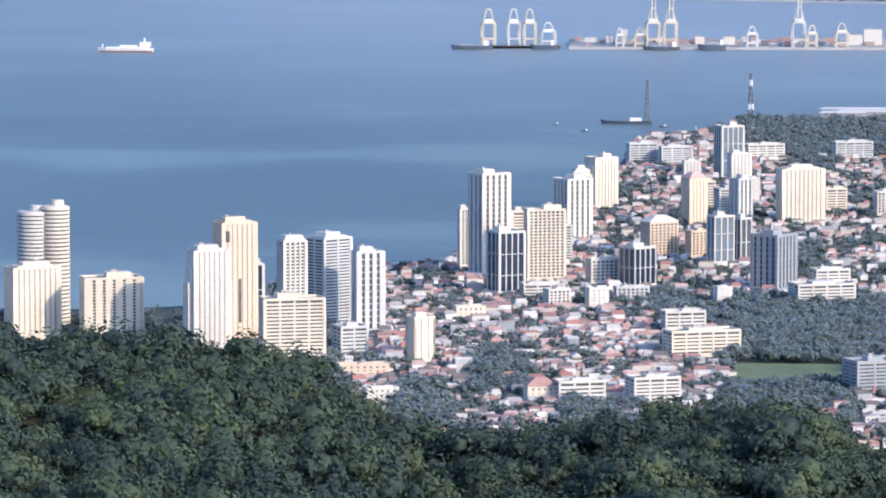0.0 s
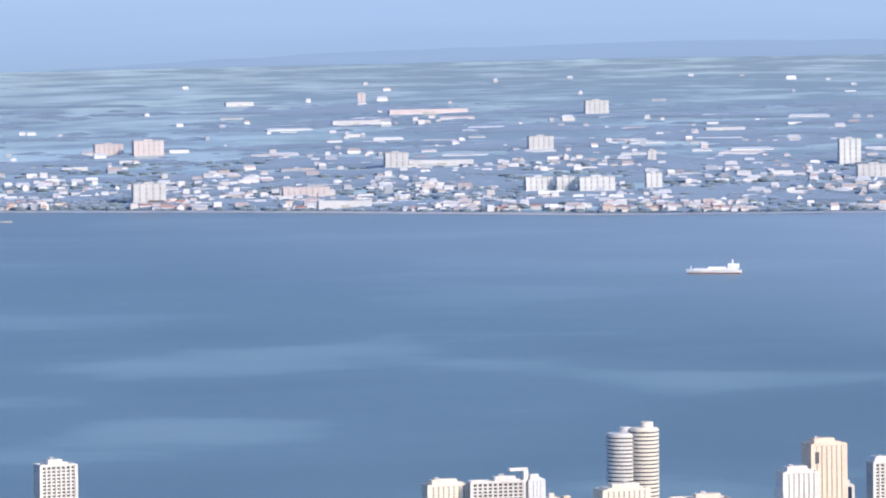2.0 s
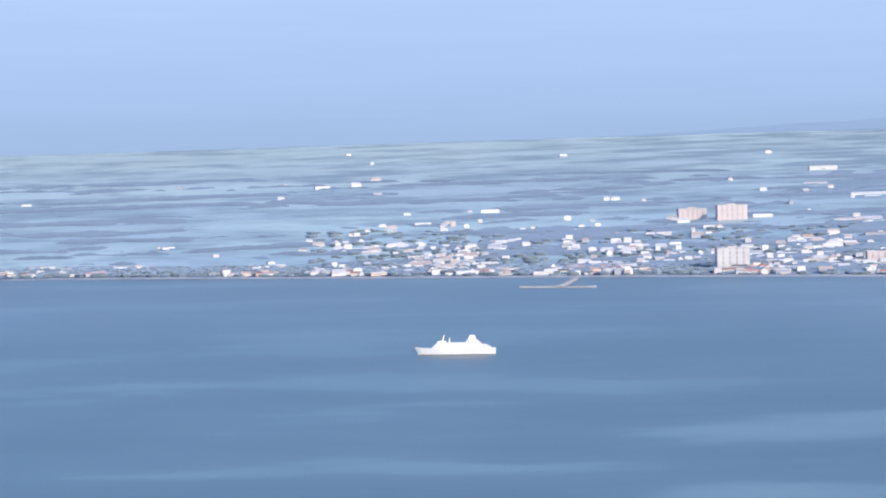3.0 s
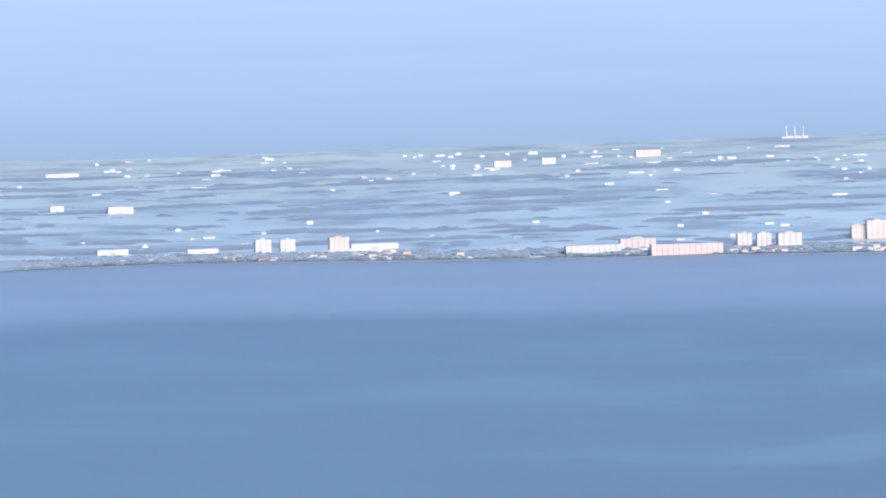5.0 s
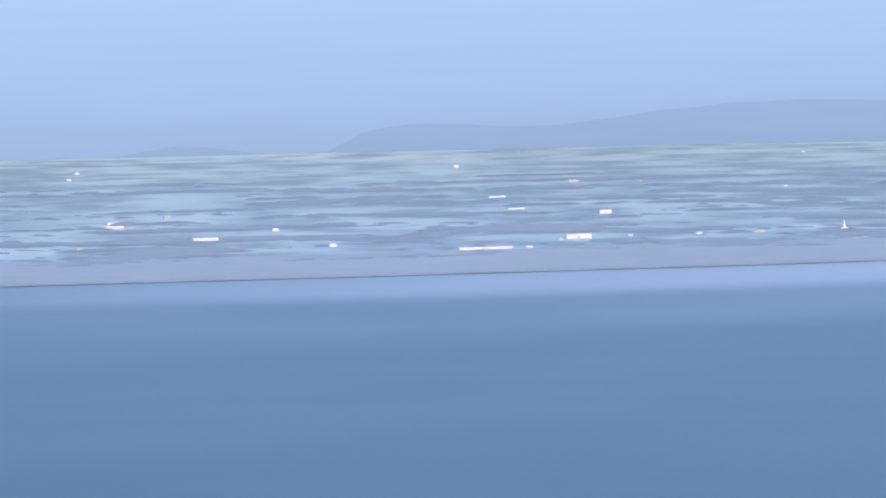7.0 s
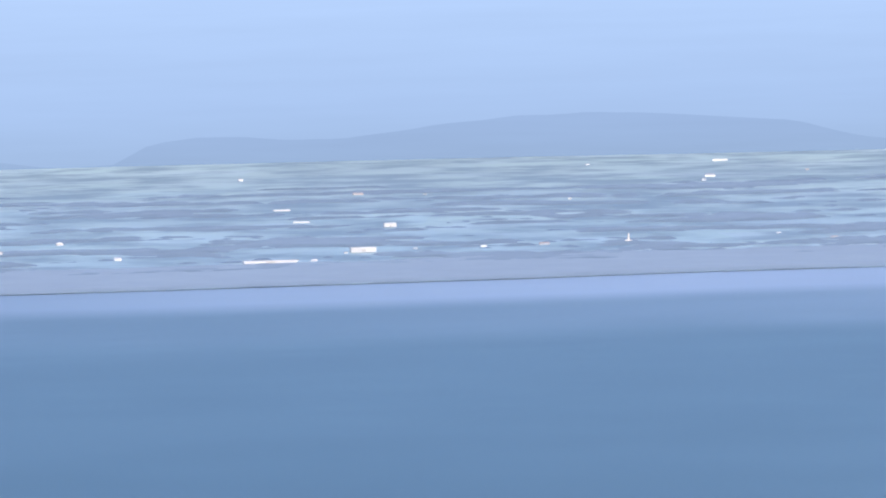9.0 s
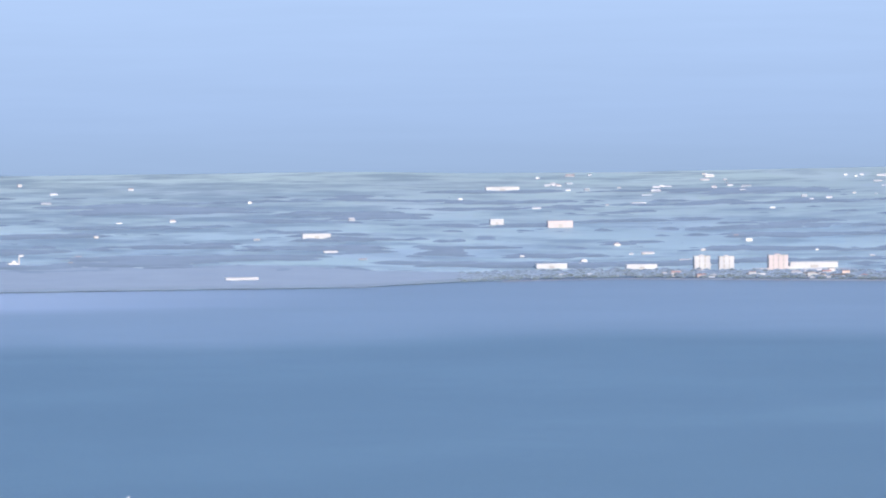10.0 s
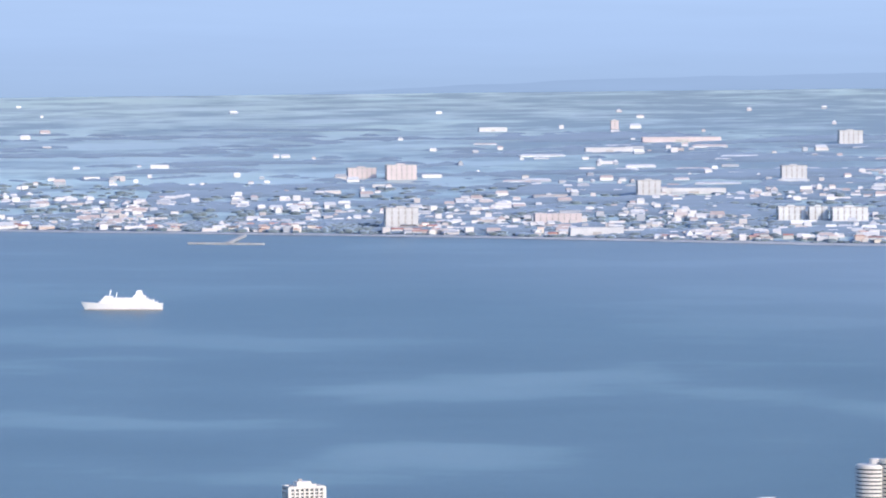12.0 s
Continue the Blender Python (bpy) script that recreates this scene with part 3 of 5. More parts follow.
    if h > 9 and r < 1200:
        piece("podium", block_mesh("podium", face, (-w * 0.62, w * 0.62, -d * 0.62, d * 0.62, -0.5, 1.1), (-w * 0.63, w * 0.63, -d * 0.63, d * 0.63, 1.1, 1.25)), root)
    if h > 12:
        for s in (-1, 1):
            piece("corner_pier", block_mesh("corner_pier", face, (s * w / 2 - 0.28, s * w / 2 + 0.28, -d / 2 - 0.06, -d / 2 + 0.5, 0, h + 0.35)), root)
    if "stepped" in label and h > 12:
        for i, (s, q) in enumerate(((1.16, 0.86), (1.3, 0.7))):
            piece("wing", block_mesh("wing", face, (-w * s / 2, w * s / 2, -d * 0.36 + i * 0.3, d * 0.36 - i * 0.3, 0, h * q)), root)
    if "slit" in label:
        piece("window_slit", block_mesh("window_slit", M["window"], (-0.3, 0.3, -d / 2 - 0.06, -d / 2 + 0.3, h * 0.2, h * 0.56)), root)
        piece("window_slit", block_mesh("window_slit", M["window"], (-w * 0.42, -w * 0.3, -d / 2 - 0.06, -d / 2 + 0.3, h * 0.86, h * 0.95)), root)
    if "roof arm" in label:
        piece("roof_arm", block_mesh("roof_arm", M["white"], (-w * 0.75, -w * 0.45, -0.5, 0.5, h, h + 2.9), (-w * 1.7, -w * 0.45, -0.5, 0.5, h + 2.3, h + 2.95)), root)
    if "red hipped" in label or label.endswith("pink roof"):
        bm = bmesh.new()
        block(bm, -w / 2 - 0.2, w / 2 + 0.2, -d / 2 - 0.2, d / 2 + 0.2, h + 0.5, h + 2.0, 0.35)
        piece("hipped_roof", bm_mesh("hipped_roof", bm, M["tile"]), root)
    return root


tower(4.87, 1035, 6.2, 5.6, 24.4, 15, "round", "white",
      "round white apartment tower with stacked balconies by the sea")
tower(4.62, 1034, 5.3, 4.9, 25.6, 15, "round", "cream",
      "cream rounded apartment tower with balcony bands beside a taller drum")
tower(4.90, 1005, 10.5, 5.3, 16.4, 25, "fins", "cream",
      "cream apartment block with tall vertical ribs above the trees")
tower(3.96, 999, 12.1, 6.6, 14.8, 12, "bays", "cream",
      "beige apartment block with dark recessed window bays")
tower(2.81, 982, 7.4, 5.2, 21.9, 20, "fins", "white",
      "white stepped apartment tower with slim pilasters")
tower(2.49, 990, 7.6, 5.3, 26.9, 25, "fins", "peach",
      "peach apartment tower with one dark vertical slit")
tower(2.19, 1002, 1.4, 1.4, 16.4, 10, "glass", "navy",
      "narrow dark glass tower behind the peach block")
tower(1.81, 957, 12.2, 6.1, 14.0, 12, "ribbon", "cream",
      "long peach hotel block with a pink roof edge")
tower(1.81, 1012, 5.1, 4.1, 20.3, 25, "grid", "white",
      "white apartment tower with open dark balconies")
tower(1.38, 1023, 7.7, 6.9, 20.7, 42, "bands", "grey",
      "grey and white banded apartment tower")
tower(0.90, 1010, 5.9, 4.1, 18.2, 20, "strips", "grey",
      "grey tower with dark vertical glass strips")
tower(1.11, 970, 5.9, 5.3, 6.9, 20, "ribbon", "grey",
      "small grey stepped office block")
tower(0.27, 962, 4.9, 3.5, 9.6, 30, "bays", "cream",
      "cream walk-up apartment block among houses")
tower(-0.26, 1146, 3.0, 2.7, 15.2, 20, "grid", "white",
      "slim white apartment tower beside the sea")
tower(-0.55, 1130, 7.7, 6.2, 25.1, 35, "strips", "white",
      "tall white twin-ribbed apartment tower")
tower(-0.89, 1157, 3.7, 3.0, 13.7, 15, "ribbon", "cream",
      "cream mid-rise block behind glass tower")
tower(-0.75, 1089, 6.5, 5.9, 15.2, 30, "glass", "navy",
      "dark blue glass office tower with white mullions")
tower(-1.21, 1117, 8.8, 4.4, 17.7, 15, "grid", "cream",
      "cream slab block with a dark window grid")
tower(-1.46, 1160, 3.0, 2.7, 10.1, 10, "bands", "white",
      "white mid-rise slab with fine bands")
tower(-1.54, 1223, 7.9, 6.3, 16.3, 40, "strips", "white",
      "white tower with dark central window strips")
tower(-1.64, 1231, 3.6, 2.9, 18.6, 20, "fins", "white",
      "white slim tower behind the striped tower")
tower(-1.88, 1321, 7.2, 5.7, 14.9, 35, "fins", "cream",
      "cream hotel tower with stepped roof by the shore")
tower(-2.58, 1183, 8.1, 4.9, 8.9, 30, "grid", "peach",
      "peach hotel with a red hipped roof")
tower(-2.99, 1264, 5.2, 4.2, 13.1, 35, "fins", "peach",
      "peach tower with a pink roof")
tower(-3.18, 1298, 2.6, 2.1, 9.5, 20, "ribbon", "cream",
      "cream tower annexe with green glass bands")
tower(-2.96, 1390, 5.0, 3.5, 7.9, 10, "fins", "white",
      "white block with a pale roof")
tower(-3.40, 1427, 6.9, 6.2, 15.6, 25, "glass", "sky",
      "tall blue glass tower with white corner piers")
tower(-3.53, 1407, 6.4, 3.8, 8.9, 20, "fins", "white",
      "plain white block before the blue glass tower")
tower(-3.35, 1289, 4.6, 3.7, 8.4, 25, "ribbon", "grey",
      "grey-green office building with stepped top")
tower(-3.55, 1273, 5.0, 4.0, 12.4, 40, "strips", "grey",
      "grey office tower with a dark stepped crown")
tower(-3.31, 1159, 5.6, 3.9, 12.6, 30, "glass", "sky",
      "blue-grey glass office with pale ribs")
tower(-3.57, 1162, 3.9, 2.7, 11.8, 45, "glass", "grey",
      "grey glass office tower with vertical ribs")
tower(-3.71, 1343, 2.7, 2.1, 6.8, 10, "fins", "white",
      "small white block between office towers")
tower(-4.25, 1275, 11.6, 5.8, 15.6, 20, "fins", "cream",
      "broad cream hotel slab with pale ribs")
tower(-3.94, 1099, 8.2, 7.4, 13.8, 58, "strips", "slate",
      "slate grey tower with one sunlit white side")
tower(-2.32, 1111, 6.5, 5.9, 9.6, 40, "glass", "navy",
      "navy glass office block with a white cap")
tower(-3.02, 1179, 4.6, 3.2, 7.1, 30, "grid", "peach",
      "low peach hotel block with square windows")
tower(-3.34, 1069, 3.5, 2.8, 4.3, 20, "plain", "white",
      "small white house block under the trees")
tower(-2.37, 1473, 9.2, 4.6, 6.9, 15, "ribbon", "grey",
      "pale grey office slab by the shore")
tower(-2.77, 1469, 9.9, 3.9, 6.2, 15, "ribbon", "grey",
      "grey office slab with a long flat roof")
tower(-3.82, 1493, 11.9, 4.8, 4.9, 20, "ribbon", "white",
      "long white low building with flat roof")
tower(-4.87, 1500, 12.0, 4.8, 5.3, 15, "ribbon", "grey",
      "pale institutional building with flat roof")
tower(-4.52, 1069, 13.6, 6.8, 5.3, 20, "ribbon", "white",
      "white mall building with a stepped roof")
tower(-4.61, 1101, 8.3, 5.0, 5.3, 20, "ribbon", "white",
      "upper storeys of a white stepped building")
tower(-5.07, 914, 7.5, 6.8, 7.0, 25, "ribbon", "slate",
      "blue-grey stepped office building with white floor bands")
tower(-1.16, 898, 5.7, 3.4, 3.2, 15, "plain", "cream",
      "cream low building with a pink roof")
tower(-1.63, 898, 9.1, 4.6, 4.3, 15, "ribbon", "white",
      "white school block with open corridors")
tower(-2.51, 898, 9.3, 5.6, 5.1, 20, "ribbon", "white",
      "white two-tone school hall beside trees")
tower(-2.87, 1013, 8.9, 4.5, 5.0, 15, "ribbon", "white",
      "white terraced institutional block")
tower(-3.09, 973, 14.9, 6.0, 5.5, 20, "ribbon", "cream",
      "long cream institutional building with open galleries")
tower(-1.90, 1117, 6.9, 4.1, 5.8, 20, "grid", "white",
      "white low block with open balconies")
tower(0.75, 897, 6.4, 3.2, 3.0, 15, "plain", "white",
      "white low house block near the hill foot")
tower(-1.19, 1080, 9.5, 4.8, 3.8, 10, "ribbon", "white",
      "white podium of the slab block")
tower(-1.36, 1062, 5.4, 3.2, 4.4, 25, "grid", "white",
      "white walk-up flats beside the podium")
tower(-1.84, 1062, 4.7, 2.8, 4.7, 20, "plain", "white",
      "white walk-up flats with plain walls")
tower(-2.25, 1080, 7.7, 3.1, 3.1, 15, "grid", "grey",
      "grey terraced flats with small balconies")
tower(-5.30, 1301, 7.5, 4.5, 6.9, 15, "grid", "white",
      "white mid-rise flats at the town edge")
tower(-4.66, 1314, 6.1, 3.6, 6.5, 20, "ribbon", "cream",
      "cream shop block among red roofs")
tower(-0.31, 1042, 6.7, 3.4, 2.7, 15, "plain", "cream",
      "cream low shop row with pale roof")
tower(0.96, 941, 10.0, 4.0, 2.2, 10, "plain", "peach",
      "peach low shop row with a flat roof")
tower(7.00, 1012, 9.0, 4.5, 17.1, 20, "fins", "cream",
      "broad cream apartment slab with vertical ribs by the sea")
tower(6.39, 1011, 11.3, 4.0, 17.0, 12, "grid", "white",
      "white apartment slab with a fine blue window grid")
tower(5.94, 1015, 3.4, 3.0, 17.6, 25, "fins", "grey",
      "pale tower with a roof arm above the trees")
tower(5.72, 1020, 2.9, 2.6, 12.4, 15, "fins", "cream",
      "cream apartment tower with plain ribs")
tower(5.56, 1020, 3.4, 2.7, 11.8, 15, "fins", "peach",
      "peach apartment block with rounded cornice")
tower(9.41, 968, 7.3, 4.4, 12.9, 20, "grid", "white",
      "white apartment tower with dark balcony recesses")
tower(10.19, 970, 2.8, 2.3, 11.5, 20, "grid", "white",
      "white apartment tower with dark balcony recesses")
tower(11.64, 999, 7.8, 4.7, 23.3, 20, "grid", "white",
      "white apartment tower with dark stair slots near the shore")

FARWALLS = {"w": M["far_white"], "p": M["pale_pink"], "g": M["grey"], "c": M["far_white"]}


def far_block(az, r, w, h, wall, label):
    """A building of the far shore: core, piers with window bays between, roof and lift house."""
    r = max(r, COAST(az) + 9)
    root = thing("far_building", pose(*spot(az, r, land_height(az, r)), 0, 0, az + 8), label, "building", "far shore buildings")
    d = max(3.0, min(10.0, w * 0.6))
    face = FARWALLS[wall]
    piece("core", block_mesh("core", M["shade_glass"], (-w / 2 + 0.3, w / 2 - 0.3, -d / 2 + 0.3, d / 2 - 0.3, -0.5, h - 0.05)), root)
    piece("roof", block_mesh("roof", M["roofing"] if h > 7 else face, (-w / 2, w / 2, -d / 2, d / 2, h - 0.3, h + 0.1)), root)
    if h < 6:
        piece("wall", block_mesh("wall", face, (-w / 2 + 0.1, w / 2 - 0.1, -d / 2 + 0.1, d / 2 - 0.1, -0.5, h - 0.32)), root)
        piece("door", block_mesh("door", M["shade_glass"], (-w * 0.08, w * 0.08, -d / 2 - 0.02, -d / 2 + 0.3, 0, h * 0.5)), root)
        return root
    bays = max(2, round(w / 3.8))
    pw = w / bays * 0.72
    pier = block_mesh("pier", face, (-pw / 2, pw / 2, -d / 2, d / 2, -0.5, h - 0.32))
    for i in range(bays):
        piece("pier", pier, root, (-w / 2 + w / bays * (i + 0.5), 0, 0))
    floors = max(1, round(h / 3.2))
    band = block_mesh("floor_band", face, (-w / 2 + 0.1, w / 2 - 0.1, -d / 2 + 0.22, d / 2 - 0.22, -0.3, 0.3))
    for i in range(floors):
        piece("floor_band", band, root, (0, 0, h * (i + 0.5) / floors))
    if h > 7:
        piece("lift_house", block_mesh("lift_house", face, (-w * 0.15, w * 0.12, -d * 0.2, d * 0.2, h + 0.1, h + 0.9)), root)
    return root


far_block(10.47, 2939, 20.7, 12.0, "w", "broad white apartment slab on the far shore")
far_block(10.94, 3445, 21.0, 7.6, "p", "pink apartment block behind the far town")
far_block(10.47, 3426, 22.1, 10.4, "p", "pink apartment block behind the far town")
far_block(7.53, 3196, 16.1, 10.9, "w", "white apartment tower in the far town")
far_block(5.81, 3359, 18.1, 9.8, "w", "white apartment tower in the far town")
far_block(5.14, 3826, 19.3, 10.3, "w", "white block far inland")
far_block(1.03, 4001, 11.7, 5.1, "w", "small white block far inland")
far_block(1.86, 3005, 22.2, 9.5, "w", "long white ribbed apartment slab in the far town")
far_block(2.15, 3157, 14.8, 16.6, "g", "grey-blue tower in the far town")
far_block(1.17, 2732, 11.2, 6.4, "w", "white block on the far waterfront")
far_block(4.47, 2935, 10.3, 10.3, "g", "pale green-grey tower in the far town")
far_block(4.49, 3204, 6.4, 7.9, "w", "slim white tower in the far town")
far_block(8.61, 2949, 29.4, 6.2, "p", "long pinkish slab on the far shore")
far_block(8.15, 2843, 31.7, 4.7, "w", "long white warehouse on the far waterfront")
far_block(7.93, 4097, 7.2, 7.7, "p", "pink tower far inland")
far_block(5.84, 2930, 17.2, 9.6, "g", "grey apartment row in the far town")
far_block(5.52, 2924, 12.0, 9.6, "g", "grey apartment row in the far town")
far_block(5.15, 2917, 22.2, 9.6, "g", "grey apartment row in the far town")
far_block(0.12, 2952, 15.6, 11.4, "c", "cream block on the far shore")
far_block(-0.35, 2848, 21.7, 14.3, "g", "grey-blue apartment tower on the far shore")
far_block(-0.15, 2723, 27.1, 7.7, "p", "pale pink waterfront row on the far shore")
far_block(-0.77, 2699, 28.5, 8.8, "p", "pale pink waterfront row on the far shore")
far_block(1.03, 2740, 12.8, 6.7, "c", "cream waterfront block on the far shore")
far_block(1.18, 3000, 14.1, 7.7, "c", "cream block on the far shore")
far_block(-1.75, 2981, 12.2, 9.7, "g", "grey tower with white edges on the far shore")
far_block(-2.05, 2978, 12.2, 9.0, "g", "grey tower with white edges on the far shore")
far_block(-2.39, 2964, 15.6, 9.7, "g", "grey tower with white edges on the far shore")
far_block(-0.88, 3205, 24.4, 9.4, "p", "pale tower block on the far shore")
far_block(-1.34, 3111, 14.6, 7.3, "g", "grey block on the far shore")
far_block(29.41, 3211, 10.5, 9.8, "w", "pale apartment block on the far beach")
far_block(29.18, 3202, 10.1, 10.1, "c", "cream apartment block on the far beach")
far_block(28.88, 3204, 16.5, 9.7, "c", "cream apartment block on the far beach")
far_block(28.06, 3272, 10.4, 9.2, "p", "peach apartment block on the far shore")
far_block(27.84, 3269, 15.3, 11.9, "p", "tall peach apartment block on the far shore")
far_block(35.13, 3326, 11.7, 10.1, "w", "white apartment block on the far shore")
far_block(34.84, 3315, 10.9, 10.1, "w", "white apartment block on the far shore")
far_block(34.23, 3316, 14.0, 10.1, "p", "pale pink apartment block on the far shore")
far_block(36.81, 3887, 20.5, 5.2, "p", "pink factory building in the far fields")
far_block(37.56, 3923, 11.0, 4.6, "w", "small white factory in the far fields")
far_block(31.21, 3196, 37.5, 6.0, "w", "white factory hall on the far beach")
far_block(30.68, 3227, 24.6, 7.6, "p", "pink factory hall on the far beach")
far_block(30.10, 3146, 47.9, 7.0, "p", "long pink factory hall on the far beach")
far_block(33.81, 3330, 33.2, 3.9, "w", "long white shed on the far shore")
far_block(35.85, 3360, 21.7, 3.1, "w", "long white shed on the far shore")
far_block(36.92, 3375, 21.8, 3.2, "w", "long white shed on the far shore")
far_block(30.53, 4544, 24.0, 6.0, "p", "pale pink factory far inland")
far_block(32.26, 4426, 15.6, 5.6, "p", "pink factory far inland")
far_block(31.71, 4458, 13.1, 5.6, "w", "white factory far inland")
far_block(24.27, 4377, 59.0, 2.8, "w", "long white warehouse far inland")
far_block(23.45, 4415, 67.3, 3.2, "w", "long white warehouse far inland")
far_block(20.90, 4800, 51.8, 1.8, "w", "white sheds in the far fields")
far_block(20.29, 4800, 39.4, 1.8, "w", "white sheds in the far fields")
far_block(39.71, 3715, 21.8, 3.5, "w", "white long shed in the far fields")
far_block(40.60, 3225, 21.9, 2.6, "w", "white long shed near the mangroves")
far_block(55.09, 3448, 18.2, 3.2, "w", "white shed in the far fields")
far_block(50.33, 3693, 9.5, 3.0, "w", "white shed in the far fields")
far_block(50.66, 3395, 17.9, 3.2, "w", "white shed near the mangroves")
far_block(51.77, 3298, 36.7, 1.5, "w", "pale pond-side shed near the mangroves")
far_block(37.49, 4497, 31.6, 3.7, "w", "white shed far inland")
far_block(9.38, 4090, 24.0, 3.3, "w", "white shed far inland")
far_block(7.14, 3887, 63.8, 3.6, "p", "long pale warehouse far inland")
far_block(3.62, 3544, 29.1, 3.3, "c", "cream warehouse far inland")
far_block(8.00, 3738, 37.2, 3.9, "w", "white warehouse far inland")
far_block(7.00, 3218, 43.4, 3.8, "w", "long white hall in the far town")


# ---- plants ----
def leafy(rng, lobes, radius, height, leaf, per_lobe, fine=1):
    """Leaf faces and a dark inner mass for one crown: a cluster of lobes with gaps between."""
    lv, lf, cv, cf = [], [], [], []
    ico = bmesh.new()
    bmesh.ops.create_icosphere(ico, subdivisions=fine, radius=1)
    iv = [v.co.copy() for v in ico.verts]
    fi = [[v.index for v in f.verts] for f in ico.faces]
    ico.free()
    for k in range(lobes):
        a = 6.28 * k / max(1, lobes - 1) + rng.uniform(-0.5, 0.5)
        q = 0.0 if k == 0 else rng.uniform(0.42, 0.72) * radius
        c = Vector((q * math.cos(a), q * math.sin(a), height * (0.68 if k == 0 else rng.uniform(0.48, 0.72))))
        s = radius * (rng.uniform(0.62, 0.75) if k == 0 else rng.uniform(0.34, 0.5))
        o = len(cv)
        for v in iv:
            cv.append(c + Vector((v.x * s, v.y * s, v.z * s * 0.75)) * (rng.uniform(0.5, 0.72) + 0.25 * noise.noise(v * 1.9 + c)))
        cf += [[o + i for i in f] for f in fi]
        for _ in range(per_lobe * 2 if k == 0 else per_lobe):
            d = Vector((rng.gauss(0, 1), rng.gauss(0, 1), rng.gauss(0.25, 0.9))).normalized()
            p = c + Vector((d.x * s, d.y * s, d.z * s * 0.8)) * (rng.uniform(0.78, 1.1) + 0.3 * noise.noise(d * 2.4 + c))
            n = (d + Vector((rng.uniform(-0.2, 0.2), rng.uniform(-0.2, 0.2), rng.uniform(-0.1, 0.25)))).normalized()
            t = n.orthogonal().normalized()
            t.rotate(Matrix.Rotation(rng.uniform(0, 6.28), 3, n))
            b = n.cross(t)
            e = leaf * rng.uniform(0.6, 1.3)
            o = len(lv)
            lv += [p - t * e, p + b * e * 0.7 + n * e * 0.2, p + t * e, p - b * e * 0.7 + n * e * 0.2]
            lf.append([o, o + 1, o + 2, o + 3])
    return lv, lf, cv, cf


def trunk_mesh(rng, height, girth, limbs):
    bm = bmesh.new()
    top = Vector((rng.uniform(-0.1, 0.1), rng.uniform(-0.1, 0.1), height * 0.72))
    drum(bm, 0, 0, -0.4, height * 0.4, girth, girth * 0.7, 7)
    drum(bm, 0, 0, height * 0.4, top.z, girth * 0.7, girth * 0.3, 7)
    for i in range(limbs):
        a = 6.28 * i / limbs + rng.uniform(-0.4, 0.4)
        z = height * rng.uniform(0.38, 0.55)
        beam(bm, (0, 0, z), (math.cos(a) * height * 0.3, math.sin(a) * height * 0.3, z + height * 0.22), girth * 0.5)
    return bm_mesh("trunk", bm, M["bark"])


def crown_mesh(data, mats):
    lv, lf, cv, cf = data
    o = len(lv)
    me = bpy.data.meshes.new("crown")
    me.from_pydata([tuple(v) for v in lv + cv], [], lf + [[o + i for i in f] for f in cf])
    for m in mats:
        me.materials.append(m)
    me.polygons.foreach_set("material_index", [0] * len(lf) + [1] * len(cf))
    me.polygons.foreach_set("use_smooth", [False] * len(lf) + [True] * len(cf))
    me.update()
    return me


def scatter_mesh(name, shapes, mats, spots, smooth=False, soft_core=False):
    """Many shapes joined into one mesh: spots are (shape, x, y, z, turn, size, tallness)."""
    vs, fs, ms, o = [], [], [], 0
    for k, x, y, z, turn, s, tall in spots:
        v, f4, f3 = shapes[k]
        c, n = math.cos(turn), math.sin(turn)
        w = np.empty_like(v)
        w[:, 0] = (v[:, 0] * c - v[:, 1] * n) * s + x
        w[:, 1] = (v[:, 0] * n + v[:, 1] * c) * s + y
        w[:, 2] = v[:, 2] * s * tall + z
        vs.append(w)
        fs += (f4 + o).tolist() + (f3 + o).tolist()
        ms += [0] * len(f4) + [1] * len(f3)
        o += len(v)
    me = bpy.data.meshes.new(name)
    me.from_pydata(np.concatenate(vs).tolist(), [], fs)
    for m in mats:
        me.materials.append(m)
    me.polygons.foreach_set("material_index", ms)
    me.polygons.foreach_set("use_smooth", [smooth or (soft_core and m == 1) for m in ms])
    me.update()
    return me


def as_shape(data):
    lv, lf, cv, cf = data
    v = np.array([tuple(p) for p in lv + cv])
    return v, np.array(lf, dtype=int).reshape(-1, 4), np.array(cf, dtype=int).reshape(-1, 3) + len(lv)


# the wooded ridge before the town
rng = random.Random(5)
hill_crowns = [leafy(random.Random(i), rng.randint(7, 10), rng.uniform(2.0, 2.8), 3.9, 0.17, 84) for i in range(8)]
protos = []
TREE_WORDS = ["dark green broadleaf tree on the wooded ridge", "tall rounded tree with dense dark crown on the ridge", "spreading green hill tree with uneven crown",
              "bushy hill tree with olive leaves"]
for i, data in enumerate(hill_crowns):
    t = thing("hill_tree", pose(0, 0, 0), TREE_WORDS[i % 4], "tree", "trees on the ridge")
    piece("trunk", trunk_mesh(random.Random(40 + i), 2.3, 0.09, 4), t)
    piece("crown", crown_mesh(data, (M["leaf"], M["leaf_core"])), t)
    protos.append(t)
placed, wood = 0, []
shapes = [as_shape(d) for d in hill_crowns]
rows_r = list(np.arange(306, 388, 3.1))
